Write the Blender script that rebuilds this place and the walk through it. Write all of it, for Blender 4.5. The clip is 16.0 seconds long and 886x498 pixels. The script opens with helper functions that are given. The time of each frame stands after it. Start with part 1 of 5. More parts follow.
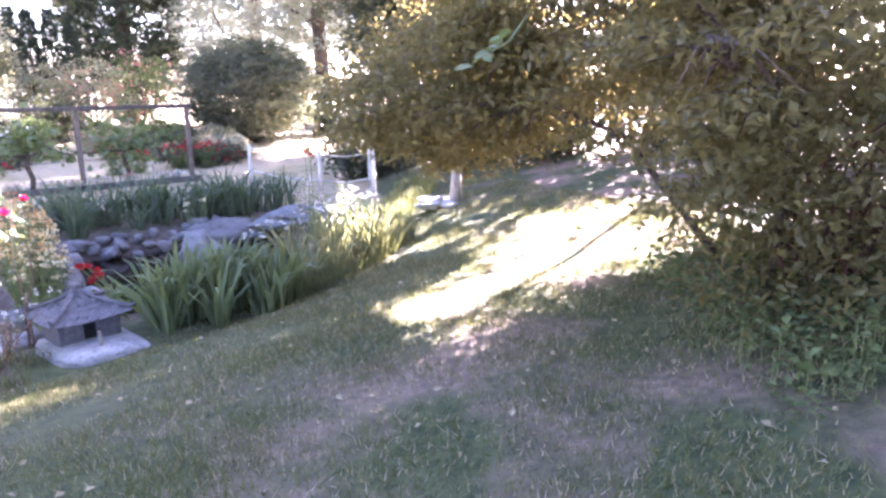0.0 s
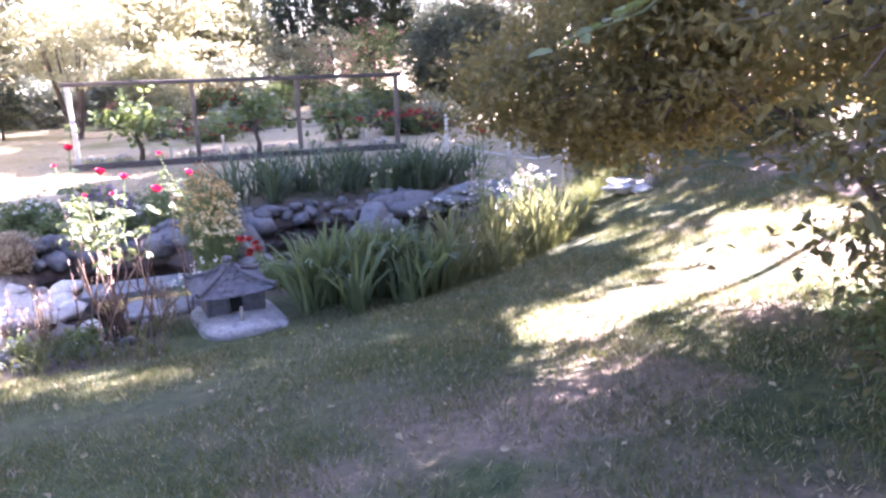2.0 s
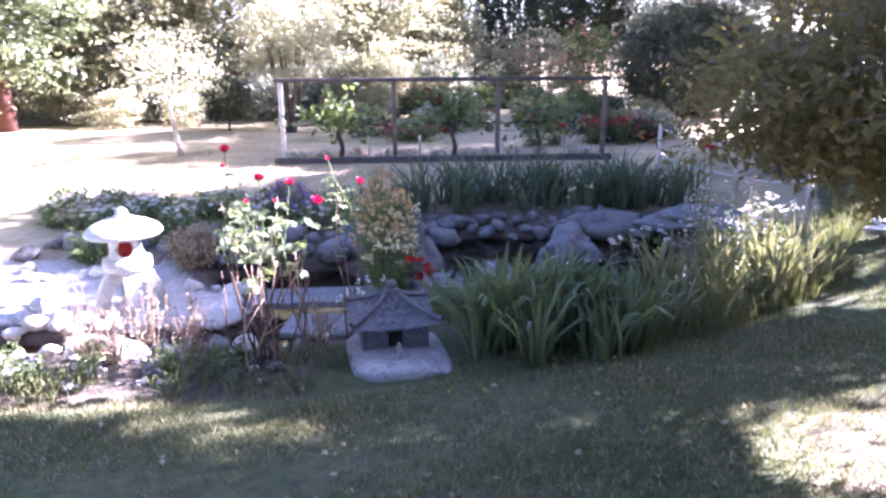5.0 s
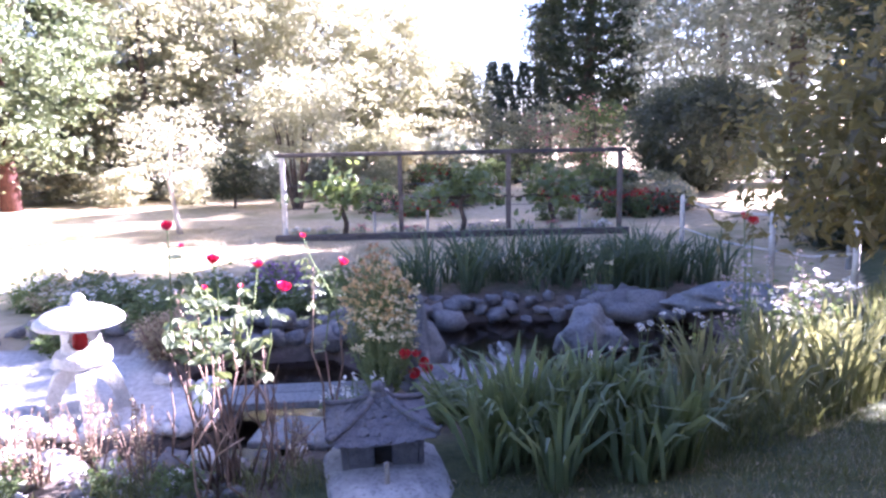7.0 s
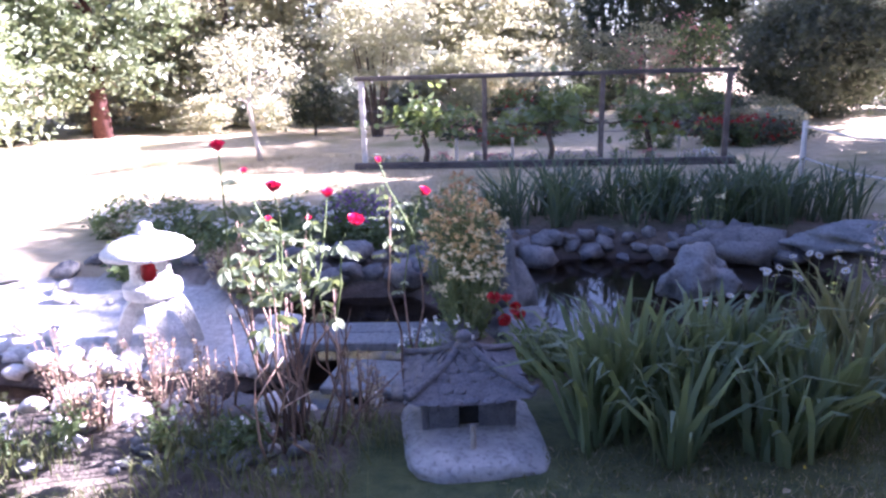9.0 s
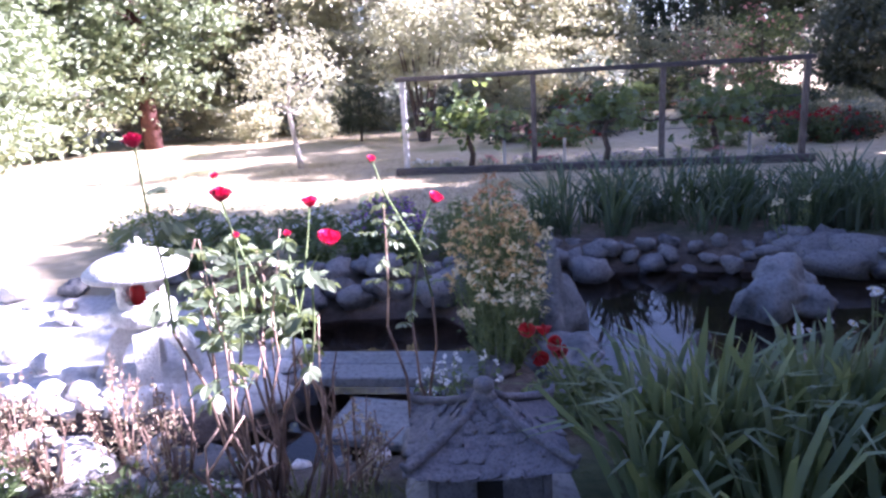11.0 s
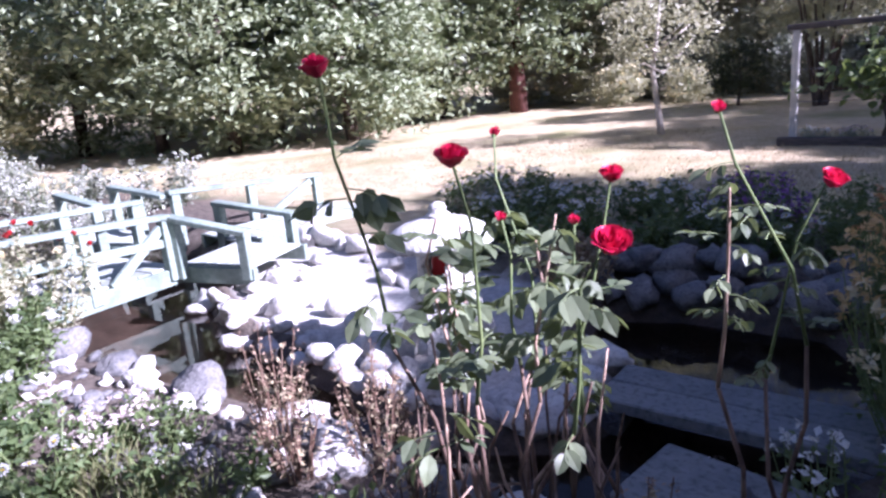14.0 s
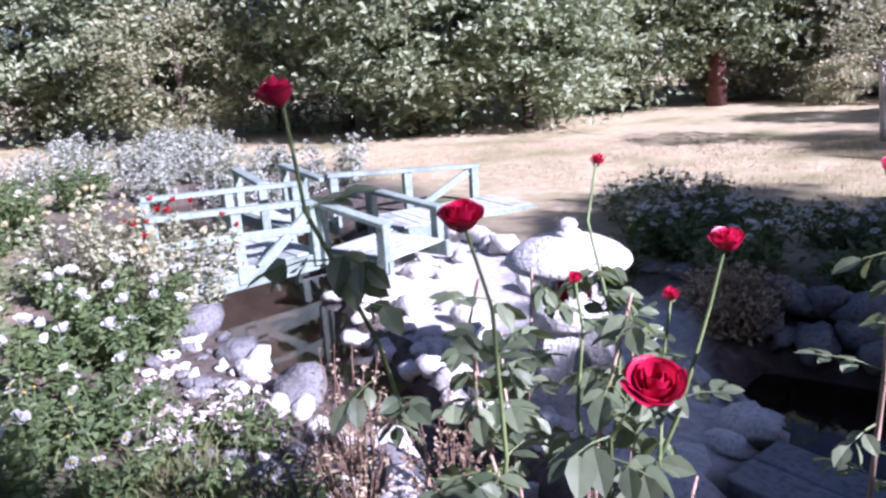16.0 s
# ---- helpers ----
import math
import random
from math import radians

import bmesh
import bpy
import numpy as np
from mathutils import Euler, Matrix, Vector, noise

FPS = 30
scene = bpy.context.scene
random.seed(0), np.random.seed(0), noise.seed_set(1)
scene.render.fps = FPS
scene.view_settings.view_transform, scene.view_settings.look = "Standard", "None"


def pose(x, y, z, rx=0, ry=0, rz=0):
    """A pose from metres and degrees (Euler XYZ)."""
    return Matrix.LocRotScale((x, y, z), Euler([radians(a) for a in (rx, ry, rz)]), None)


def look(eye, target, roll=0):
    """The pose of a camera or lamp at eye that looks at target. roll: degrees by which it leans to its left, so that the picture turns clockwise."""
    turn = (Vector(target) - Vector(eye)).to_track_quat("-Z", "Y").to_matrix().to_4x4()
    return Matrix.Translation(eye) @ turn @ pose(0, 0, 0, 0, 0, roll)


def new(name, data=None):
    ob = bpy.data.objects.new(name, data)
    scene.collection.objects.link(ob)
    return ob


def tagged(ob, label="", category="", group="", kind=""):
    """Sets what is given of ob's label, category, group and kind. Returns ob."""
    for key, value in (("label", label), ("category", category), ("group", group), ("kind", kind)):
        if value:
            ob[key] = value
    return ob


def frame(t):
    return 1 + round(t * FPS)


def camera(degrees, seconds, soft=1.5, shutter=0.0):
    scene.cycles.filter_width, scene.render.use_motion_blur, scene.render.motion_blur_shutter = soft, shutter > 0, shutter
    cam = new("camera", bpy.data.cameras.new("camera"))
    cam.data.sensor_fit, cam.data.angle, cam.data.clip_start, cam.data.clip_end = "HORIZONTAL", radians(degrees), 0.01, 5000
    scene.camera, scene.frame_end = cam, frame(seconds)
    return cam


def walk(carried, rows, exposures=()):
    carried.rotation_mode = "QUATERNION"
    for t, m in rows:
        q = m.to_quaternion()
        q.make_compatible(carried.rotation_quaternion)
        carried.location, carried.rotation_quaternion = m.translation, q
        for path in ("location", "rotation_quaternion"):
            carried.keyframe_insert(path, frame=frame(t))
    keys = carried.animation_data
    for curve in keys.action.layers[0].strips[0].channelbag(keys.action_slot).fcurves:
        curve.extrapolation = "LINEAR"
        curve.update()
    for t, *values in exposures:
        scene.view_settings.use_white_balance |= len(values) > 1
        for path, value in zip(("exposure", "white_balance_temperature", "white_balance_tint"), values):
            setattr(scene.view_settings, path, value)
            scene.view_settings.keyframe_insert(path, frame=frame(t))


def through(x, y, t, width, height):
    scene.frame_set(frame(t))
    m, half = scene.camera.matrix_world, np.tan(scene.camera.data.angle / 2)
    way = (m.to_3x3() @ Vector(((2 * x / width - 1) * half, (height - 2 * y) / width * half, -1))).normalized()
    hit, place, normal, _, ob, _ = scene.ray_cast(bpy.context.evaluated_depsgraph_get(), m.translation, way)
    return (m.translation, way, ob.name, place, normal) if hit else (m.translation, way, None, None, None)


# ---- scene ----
cam = camera(66.35, 16.0, soft=2.6)
PATH = [
    (0, (-2.377, -1.552, 2.346), (-1.117, -0.070, 1.885), -0.66),
    (0.5, (-2.104, -1.580, 2.353), (-0.928, -0.074, 1.763), -1.57),
    (1, (-1.772, -1.588, 2.353), (-0.601, -0.077, 1.763), 0.78),
    (1.5, (-1.637, -1.504, 2.406), (-0.738, 0.148, 1.726), -1.58),
    (2, (-1.416, -1.314, 2.439), (-0.726, 0.481, 1.889), -1.27),
    (2.5, (-1.279, -1.187, 2.431), (-0.840, 0.675, 1.846), -2.32),
    (3, (-1.238, -0.936, 2.440), (-0.802, 0.954, 1.950), -0.23),
    (3.5, (-1.230, -0.700, 2.397), (-0.850, 1.193, 1.873), 0.41),
    (4, (-1.179, -0.548, 2.396), (-1.008, 1.348, 1.784), -1.07),
    (4.2, (-1.139, -0.478, 2.405), (-0.962, 1.435, 1.849), -1.07),
    (6.3, (-1.084, 0.378, 2.302), (-1.019, 2.307, 1.776), 0.57),
    (6.5, (-1.063, 0.464, 2.292), (-1.011, 2.391, 1.758), -1.13),
    (7, (-0.935, 0.691, 2.264), (-0.822, 2.663, 1.947), -1.05),
    (7.5, (-0.892, 0.866, 2.234), (-0.878, 2.826, 1.835), -1.64),
    (8, (-0.915, 0.984, 2.210), (-0.995, 2.919, 1.710), -1.26),
    (8.5, (-0.987, 1.159, 2.178), (-1.051, 3.111, 1.751), -2.02),
    (8.7, (-1.013, 1.235, 2.167), (-1.103, 3.166, 1.652), -1.83),
    (10.8, (-0.866, 2.132, 2.004), (-1.123, 4.058, 1.533), -2.90),
    (11, (-0.865, 2.212, 1.994), (-1.157, 4.129, 1.505), -3.27),
    (11.5, (-0.822, 2.365, 1.952), (-1.229, 4.270, 1.497), -5.13),
    (12, (-0.753, 2.569, 1.921), (-1.208, 4.473, 1.513), -3.70),
    (12.5, (-0.803, 2.695, 1.888), (-1.495, 4.494, 1.355), -4.13),
    (13, (-0.956, 2.832, 1.842), (-1.832, 4.580, 1.421), -6.12),
    (13.5, (-1.067, 2.995, 1.830), (-2.045, 4.638, 1.242), -6.82),
    (14, (-1.052, 3.255, 1.823), (-2.277, 4.753, 1.316), -5.16),
    (14.5, (-1.048, 3.471, 1.844), (-2.378, 4.855, 1.283), -6.35),
    (15, (-1.085, 3.590, 1.830), (-2.442, 4.944, 1.261), -6.38),
    (15.5, (-1.158, 3.727, 1.841), (-2.607, 4.986, 1.279), -5.77),
    (16, (-1.118, 3.812, 1.875), (-2.699, 4.925, 1.362), -3.70),
]
EXPOSURES = [(0, 4.95, 5980, 47), (2, 4.4, 5950, 45), (3.5, 3.7, 5600, 43), (7, 3.85, 5520, 46), (8, 3.7, 5500, 46), (11, 3.3, 5400, 45), (13, 2.5, 5300, 42), (14, 1.75, 5300, 40), (15, 1.47, 5280, 39), (16, 1.37, 5280, 39)]
walk(cam, [(t, look(eye, target, roll)) for t, eye, target, roll in PATH], EXPOSURES)

# ---- light ----
SUN = Vector((0.81, 0.22, 0.545)).normalized()
sun_lamp = new("sun", bpy.data.lights.new("sun", "SUN"))
sun_lamp.data.energy, sun_lamp.data.angle, sun_lamp.data.color = 5.0, radians(0.6), (1.0, 0.95, 0.88)
sun_lamp.rotation_mode = "QUATERNION"
sun_lamp.rotation_quaternion = SUN.to_track_quat("Z", "Y")
sky = bpy.data.worlds.new("sky")
scene.world = sky
sky.use_nodes = True
tex = sky.node_tree.nodes.new("ShaderNodeTexSky")
tex.sky_type, tex.sun_disc = "NISHITA", False
tex.sun_elevation = math.asin(SUN.z)
tex.sun_rotation = math.atan2(SUN.x, SUN.y)
tex.air_density, tex.dust_density = 1.0, 1.0
sky.node_tree.links.new(tex.outputs["Color"], sky.node_tree.nodes["Background"].inputs["Color"])
sky.node_tree.nodes["Background"].inputs["Strength"].default_value = 0.038

# ---- builders ----
rng = np.random.default_rng(7)


class Shape:
    """Collects corners and faces of one mesh."""

    def __init__(self):
        self.v, self.f, self.n = [], [], 0

    def add(self, verts, faces):
        verts = np.asarray(verts, float).reshape(-1, 3)
        self.v.append(verts)
        for face in faces:
            self.f.append(tuple(int(i) + self.n for i in face))
        self.n += len(verts)

    def many(self, verts, pattern):
        """verts: (count, corners, 3); the faces of pattern are repeated for each of them."""
        count, corners, _ = verts.shape
        self.v.append(verts.reshape(-1, 3))
        base = (np.arange(count) * corners + self.n)[:, None]
        for face in pattern:
            self.f.extend(map(tuple, (base + np.array(face)).tolist()))
        self.n += count * corners

    def box(self, size, at=(0, 0, 0), turn=0.0, tilt=(0, 0), bevel=0.0):
        bm = bmesh.new()
        bmesh.ops.create_cube(bm, size=1)
        bmesh.ops.scale(bm, vec=size, verts=bm.verts)
        if bevel:
            bmesh.ops.bevel(bm, geom=list(bm.edges), offset=bevel, segments=1, affect="EDGES")
        bmesh.ops.transform(bm, matrix=pose(*at, tilt[0], tilt[1], turn), verts=bm.verts)
        self.bm(bm)

    def bm(self, bm):
        bm.verts.index_update()
        self.add([v.co[:] for v in bm.verts], [[v.index for v in f.verts] for f in bm.faces])
        bm.free()

    def tube(self, points, radii, sides=6):
        points = np.asarray(points, float)
        radii = np.broadcast_to(radii, len(points))
        way = np.gradient(points, axis=0)
        way /= np.linalg.norm(way, axis=1)[:, None] + 1e-9
        ref = np.where(np.abs(way[:, 2:3]) > 0.9, np.array([[1.0, 0, 0]]), np.array([[0, 0, 1.0]]))
        a = np.cross(way, ref)
        a /= np.linalg.norm(a, axis=1)[:, None] + 1e-9
        b = np.cross(way, a)
        ang = np.arange(sides) / sides * 2 * np.pi
        ring = points[:, None] + radii[:, None, None] * (a[:, None] * np.cos(ang)[None, :, None] + b[:, None] * np.sin(ang)[None, :, None])
        faces = [(i * sides + k, i * sides + (k + 1) % sides, (i + 1) * sides + (k + 1) % sides, (i + 1) * sides + k) for i in range(len(points) - 1) for k in range(sides)]
        faces += [tuple(range(sides))[::-1], tuple((len(points) - 1) * sides + k for k in range(sides))]
        self.add(ring.reshape(-1, 3), faces)

    def lathe(self, profile, at=(0, 0, 0), sides=24, squash=None):
        """profile: (radius, height) from the bottom up."""
        ang = np.arange(sides) / sides * 2 * np.pi
        ring = np.array([[(r * np.cos(g), r * np.sin(g), h) for g in ang] for r, h in profile]) + np.array(at)
        faces = [(i * sides + k, i * sides + (k + 1) % sides, (i + 1) * sides + (k + 1) % sides, (i + 1) * sides + k) for i in range(len(profile) - 1) for k in range(sides)]
        faces += [tuple(range(sides))[::-1], tuple((len(profile) - 1) * sides + k for k in range(sides))]
        self.add(ring.reshape(-1, 3), faces)

    def leaves(self, at, size, ratio=0.55, flat=0.5, droop=0.0, spread=0.35):
        """Folded leaves: each has a stalk end, two sides, a rib and a tip."""
        at = np.asarray(at, float)
        n = len(at)
        way = rng.normal(size=(n, 3)) * np.array([1, 1, flat])
        way[:, 2] -= droop
        way /= np.linalg.norm(way, axis=1)[:, None] + 1e-9
        up = rng.normal(size=(n, 3)) * 0.6 + np.array([0, 0, 1.0])
        side = np.cross(way, up)
        side /= np.linalg.norm(side, axis=1)[:, None] + 1e-9
        up = np.cross(side, way)
        s = (size * rng.uniform(1 - spread, 1 + spread, n))[:, None]
        w = s * ratio * 0.5
        quad = np.stack([at, at + way * s * 0.45 + side * w + up * w * 0.35, at + way * s - up * s * 0.12, at + way * s * 0.45 - side * w + up * w * 0.35], 1)
        self.many(quad, [(0, 1, 2), (0, 2, 3)])

    def broad(self, at, way, size, ratio=0.62):
        """Large leaves with a rounded outline, a folded rib and a curled tip."""
        at, way = np.asarray(at, float), np.asarray(way, float)
        n = len(at)
        way = way / (np.linalg.norm(way, axis=1)[:, None] + 1e-9)
        up = rng.normal(size=(n, 3)) * 0.5 + np.array([0, 0, 1.0])
        side = np.cross(way, up)
        side /= np.linalg.norm(side, axis=1)[:, None] + 1e-9
        up = np.cross(side, way)
        s = (size * rng.uniform(0.7, 1.25, n))[:, None]
        w = s * ratio * 0.5
        def at_(u, v, h):
            return at + way * s * u + side * w * v + up * s * h
        rows = [at_(0, 0, 0), at_(0.18, 0.7, 0.06), at_(0.5, 1, 0.05), at_(0.8, 0.6, -0.02), at_(1.02, 0, -0.12), at_(0.8, -0.6, -0.02), at_(0.5, -1, 0.05), at_(0.18, -0.7, 0.06), at_(0.5, 0, -0.02)]
        self.many(np.stack(rows, 1), [(0, 1, 8), (1, 2, 8), (2, 3, 8), (3, 4, 8), (4, 5, 8), (5, 6, 8), (6, 7, 8), (7, 0, 8)])

    def blades(self, base, tall, wide, lean=0.35, spread=0.3, heart=None):
        """Sword-shaped leaves that rise and bend over."""
        base = np.asarray(base, float)
        n = len(base)
        ang = rng.uniform(0, 2 * np.pi, n)
        if heart is not None:
            ang = np.arctan2(base[:, 1] - heart[1], base[:, 0] - heart[0]) + rng.normal(size=n) * 0.7
        out = np.stack([np.cos(ang), np.sin(ang), np.zeros(n)], 1)
        face = ang + np.pi / 2 + rng.normal(size=n) * 0.9
        side = np.stack([np.cos(face), np.sin(face), np.zeros(n)], 1)
        h = (tall * rng.uniform(1 - spread, 1 + spread, n))[:, None]
        k = (lean * rng.uniform(0.1, 1.6, n))[:, None]
        up = np.array([0, 0, 1.0])
        w = wide * rng.uniform(0.7, 1.2, n)[:, None] * 0.5
        mid = base + out * h * k * 0.25 + up * h * 0.5
        high = base + out * h * k * 0.62 + up * h * 0.82
        tip = base + out * h * k * 1.05 + up * h * (1.0 - 0.22 * np.minimum(k, 1))
        fold = out * w * 0.5
        self.many(np.stack([base - side * w * 0.7, base + side * w * 0.7, mid - side * w, mid + side * w, high - side * w * 0.7 + fold, high + side * w * 0.7 + fold, tip], 1), [(0, 1, 3, 2), (2, 3, 5, 4), (4, 5, 6)])

    def mesh(self, name, smooth=False):
        me = bpy.data.meshes.new(name)
        me.from_pydata(np.concatenate(self.v) if self.v else [], [], self.f)
        if smooth:
            me.polygons.foreach_set("use_smooth", np.ones(len(me.polygons), bool))
        me.update()
        return me


def part(name, shape, material, parent, label="", smooth=False, kind=""):
    me = shape.mesh(name, smooth) if isinstance(shape, Shape) else shape
    if not me.materials:
        me.materials.append(material)
    ob = new(name, me)
    ob.parent = parent
    return tagged(ob, label, kind=kind)


def thing(name, label, category, at=(0, 0, 0), turn=0.0, group="", kind=""):
    ob = new(name)
    ob.matrix_basis = pose(*at, 0, 0, turn)
    ob.empty_display_size = 0.1
    return tagged(ob, label, category, group, kind)


def solid(name, shape, material, label, category, at=(0, 0, 0), turn=0.0, group="", kind="", smooth=False):
    me = shape.mesh(name, smooth) if isinstance(shape, Shape) else shape
    if not me.materials:
        me.materials.append(material)
    ob = new(name, me)
    ob.matrix_basis = pose(*at, 0, 0, turn)
    return tagged(ob, label, category, group, kind)


# ---- materials ----
def material(name, rough=0.7, metal=0.0):
    m = bpy.data.materials.new(name)
    m.use_nodes = True
    p = m.node_tree.nodes["Principled BSDF"]
    p.inputs["Roughness"].default_value, p.inputs["Metallic"].default_value = rough, metal
    return m, m.node_tree.nodes, m.node_tree.links, p


def mix(nodes, links, factor, a, b, how="MIX"):
    n = nodes.new("ShaderNodeMix")
    n.data_type, n.blend_type = "RGBA", how
    for socket, value in ((n.inputs["Factor"], factor), (n.inputs["A"], a), (n.inputs["B"], b)):
        if isinstance(value, bpy.types.NodeSocket):
            links.new(value, socket)
        elif isinstance(value, (int, float)):
            socket.default_value = value
        else:
            socket.default_value = (*value, 1)
    return n.outputs["Result"]


def noise_at(nodes, links, scale, detail=4.0, low=0.4, high=0.6, stretch=None, world=True):
    where = nodes.new("ShaderNodeNewGeometry").outputs["Position"] if world else nodes.new("ShaderNodeTexCoord").outputs["Object"]
    if stretch:
        m = nodes.new("ShaderNodeMapping")
        m.inputs["Scale"].default_value = stretch
        links.new(where, m.inputs["Vector"])
        where = m.outputs["Vector"]
    n = nodes.new("ShaderNodeTexNoise")
    n.inputs["Scale"].default_value, n.inputs["Detail"].default_value = scale, detail
    links.new(where, n.inputs["Vector"])
    r = nodes.new("ShaderNodeMapRange")
    r.inputs["From Min"].default_value, r.inputs["From Max"].default_value = low, high
    links.new(n.outputs["Fac"], r.inputs["Value"])
    return r.outputs["Result"]


def relief(nodes, links, p, height, strength=0.4, distance=0.02):
    b = nodes.new("ShaderNodeBump")
    b.inputs["Strength"].default_value, b.inputs["Distance"].default_value = strength, distance
    links.new(height, b.inputs["Height"])
    links.new(b.outputs["Normal"], p.inputs["Normal"])


def leaf_material(name, dark, light, through=(0.3, 0.4, 0.05), glow=0.35, rough=0.5):
    """Leaves: each one a shade of its own, and light shines through them."""
    m, nodes, links, p = material(name, rough)
    each = nodes.new("ShaderNodeNewGeometry").outputs["Random Per Island"]
    colour = mix(nodes, links, each, dark, light)
    colour = mix(nodes, links, noise_at(nodes, links, 1.3, 3), colour, mix(nodes, links, 0.5, colour, light))
    links.new(colour, p.inputs["Base Color"])
    t = nodes.new("ShaderNodeBsdfTranslucent")
    t.inputs["Color"].default_value = (*through, 1)
    s = nodes.new("ShaderNodeMixShader")
    s.inputs["Fac"].default_value = glow
    links.new(p.outputs["BSDF"], s.inputs[1])
    links.new(t.outputs["BSDF"], s.inputs[2])
    links.new(s.outputs["Shader"], nodes["Material Output"].inputs["Surface"])
    return m


def stone_material(name, dark, light, rough=0.85, scale=9.0):
    m, nodes, links, p = material(name, rough)
    each = nodes.new("ShaderNodeObjectInfo").outputs["Random"]
    colour = mix(nodes, links, each, dark, light)
    colour = mix(nodes, links, noise_at(nodes, links, scale, 6, 0.35, 0.65), colour, light)
    colour = mix(nodes, links, noise_at(nodes, links, scale * 5, 4, 0.5, 0.8), colour, tuple(c * 0.6 for c in dark))
    links.new(colour, p.inputs["Base Color"])
    relief(nodes, links, p, noise_at(nodes, links, scale * 3, 8, 0.2, 0.8), 0.55, 0.02)
    return m


def wood_material(name, dark, light, rough=0.75, stretch=(3, 3, 3)):
    m, nodes, links, p = material(name, rough)
    colour = mix(nodes, links, noise_at(nodes, links, 14, 6, 0.35, 0.65, stretch, False), dark, light)
    colour = mix(nodes, links, noise_at(nodes, links, 2.5, 4, 0.5, 0.75), colour, tuple(c * 0.6 for c in dark))
    links.new(colour, p.inputs["Base Color"])
    relief(nodes, links, p, noise_at(nodes, links, 30, 5, 0.3, 0.7, stretch, False), 0.35, 0.006)
    return m


def plain_material(name, colour, other, rough=0.6, scale=20.0):
    m, nodes, links, p = material(name, rough)
    links.new(mix(nodes, links, noise_at(nodes, links, scale, 4), colour, other), p.inputs["Base Color"])
    return m


def attribute(nodes, name):
    a = nodes.new("ShaderNodeAttribute")
    a.attribute_name = name
    return a.outputs["Fac"]


GROUND, nodes, links, p = material("ground", 0.95)
green = mix(nodes, links, noise_at(nodes, links, 9, 6, 0.3, 0.7), (0.035, 0.06, 0.022), (0.11, 0.13, 0.05))
thatch = mix(nodes, links, noise_at(nodes, links, 14, 6, 0.3, 0.7), (0.16, 0.115, 0.085), (0.31, 0.235, 0.17))
worn = mix(nodes, links, noise_at(nodes, links, 1.1, 6, 0.42, 0.58), green, thatch)
straw = mix(nodes, links, noise_at(nodes, links, 5, 6, 0.3, 0.7), (0.42, 0.34, 0.2), (0.6, 0.5, 0.33))
straw = mix(nodes, links, noise_at(nodes, links, 0.5, 5, 0.5, 0.7), straw, (0.26, 0.25, 0.11))
soil = mix(nodes, links, noise_at(nodes, links, 12, 8, 0.3, 0.7), (0.06, 0.045, 0.035), (0.17, 0.14, 0.11))
pale = mix(nodes, links, noise_at(nodes, links, 20, 6, 0.3, 0.7), (0.42, 0.4, 0.38), (0.68, 0.66, 0.63))
mud = mix(nodes, links, noise_at(nodes, links, 4, 6, 0.3, 0.7), (0.05, 0.04, 0.033), (0.12, 0.09, 0.075))
colour = mix(nodes, links, attribute(nodes, "lush"), worn, green)
colour = mix(nodes, links, attribute(nodes, "dry"), colour, straw)
colour = mix(nodes, links, attribute(nodes, "bank"), colour, soil)
colour = mix(nodes, links, attribute(nodes, "pale"), colour, pale)
colour = mix(nodes, links, attribute(nodes, "bed"), colour, mud)
links.new(colour, p.inputs["Base Color"])
relief(nodes, links, p, noise_at(nodes, links, 45, 8, 0.2, 0.8), 0.6, 0.03)

WATER, nodes, links, p = material("water", 0.02)
p.inputs["Base Color"].default_value = (0.27, 0.21, 0.16, 1)
p.inputs["Transmission Weight"].default_value, p.inputs["IOR"].default_value = 1.0, 1.33
relief(nodes, links, p, noise_at(nodes, links, 5, 2, 0.2, 0.8), 0.04, 0.01)

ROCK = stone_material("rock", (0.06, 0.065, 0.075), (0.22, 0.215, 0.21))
# whiteness of the sun-blown terrace rocks is put into this stone colour
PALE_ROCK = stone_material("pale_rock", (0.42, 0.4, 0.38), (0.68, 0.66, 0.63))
CONCRETE = stone_material("weathered_concrete", (0.5, 0.49, 0.46), (0.66, 0.65, 0.62), 0.9, 14)
SLATE = stone_material("slate", (0.075, 0.08, 0.095), (0.17, 0.17, 0.19), 0.8, 16)
BASE_STONE = stone_material("mossy_concrete", (0.26, 0.265, 0.265), (0.48, 0.475, 0.46), 0.9, 7)
SLAB = stone_material("slab", (0.11, 0.125, 0.135), (0.23, 0.24, 0.245), 0.8, 6)
DOOR_SHADE = plain_material("door_shade", (0.012, 0.012, 0.013), (0.02, 0.02, 0.02), 0.9)
GREY_WOOD = wood_material("weathered_wood", (0.22, 0.19, 0.16), (0.45, 0.41, 0.36), 0.8, (4, 4, 0.5))
BEAM_WOOD = wood_material("beam_wood", (0.055, 0.048, 0.045), (0.14, 0.12, 0.11), 0.8, (0.4, 5, 5))
POST_WOOD = wood_material("post_wood", (0.11, 0.085, 0.07), (0.25, 0.21, 0.18), 0.8, (4, 4, 0.5))
WHITE_WOOD = wood_material("white_post", (0.5, 0.49, 0.46), (0.72, 0.7, 0.66), 0.75, (4, 4, 0.5))
PAINT = wood_material("pale_green_paint", (0.2, 0.26, 0.225), (0.3, 0.36, 0.31), 0.65, (2, 2, 2))
# deck boards: rail green made paler, with the sun's glare put into the colour
DECK_SUNLIT = wood_material("sunlit_deck", (0.36, 0.41, 0.37), (0.52, 0.55, 0.5), 0.75, (2, 2, 2))
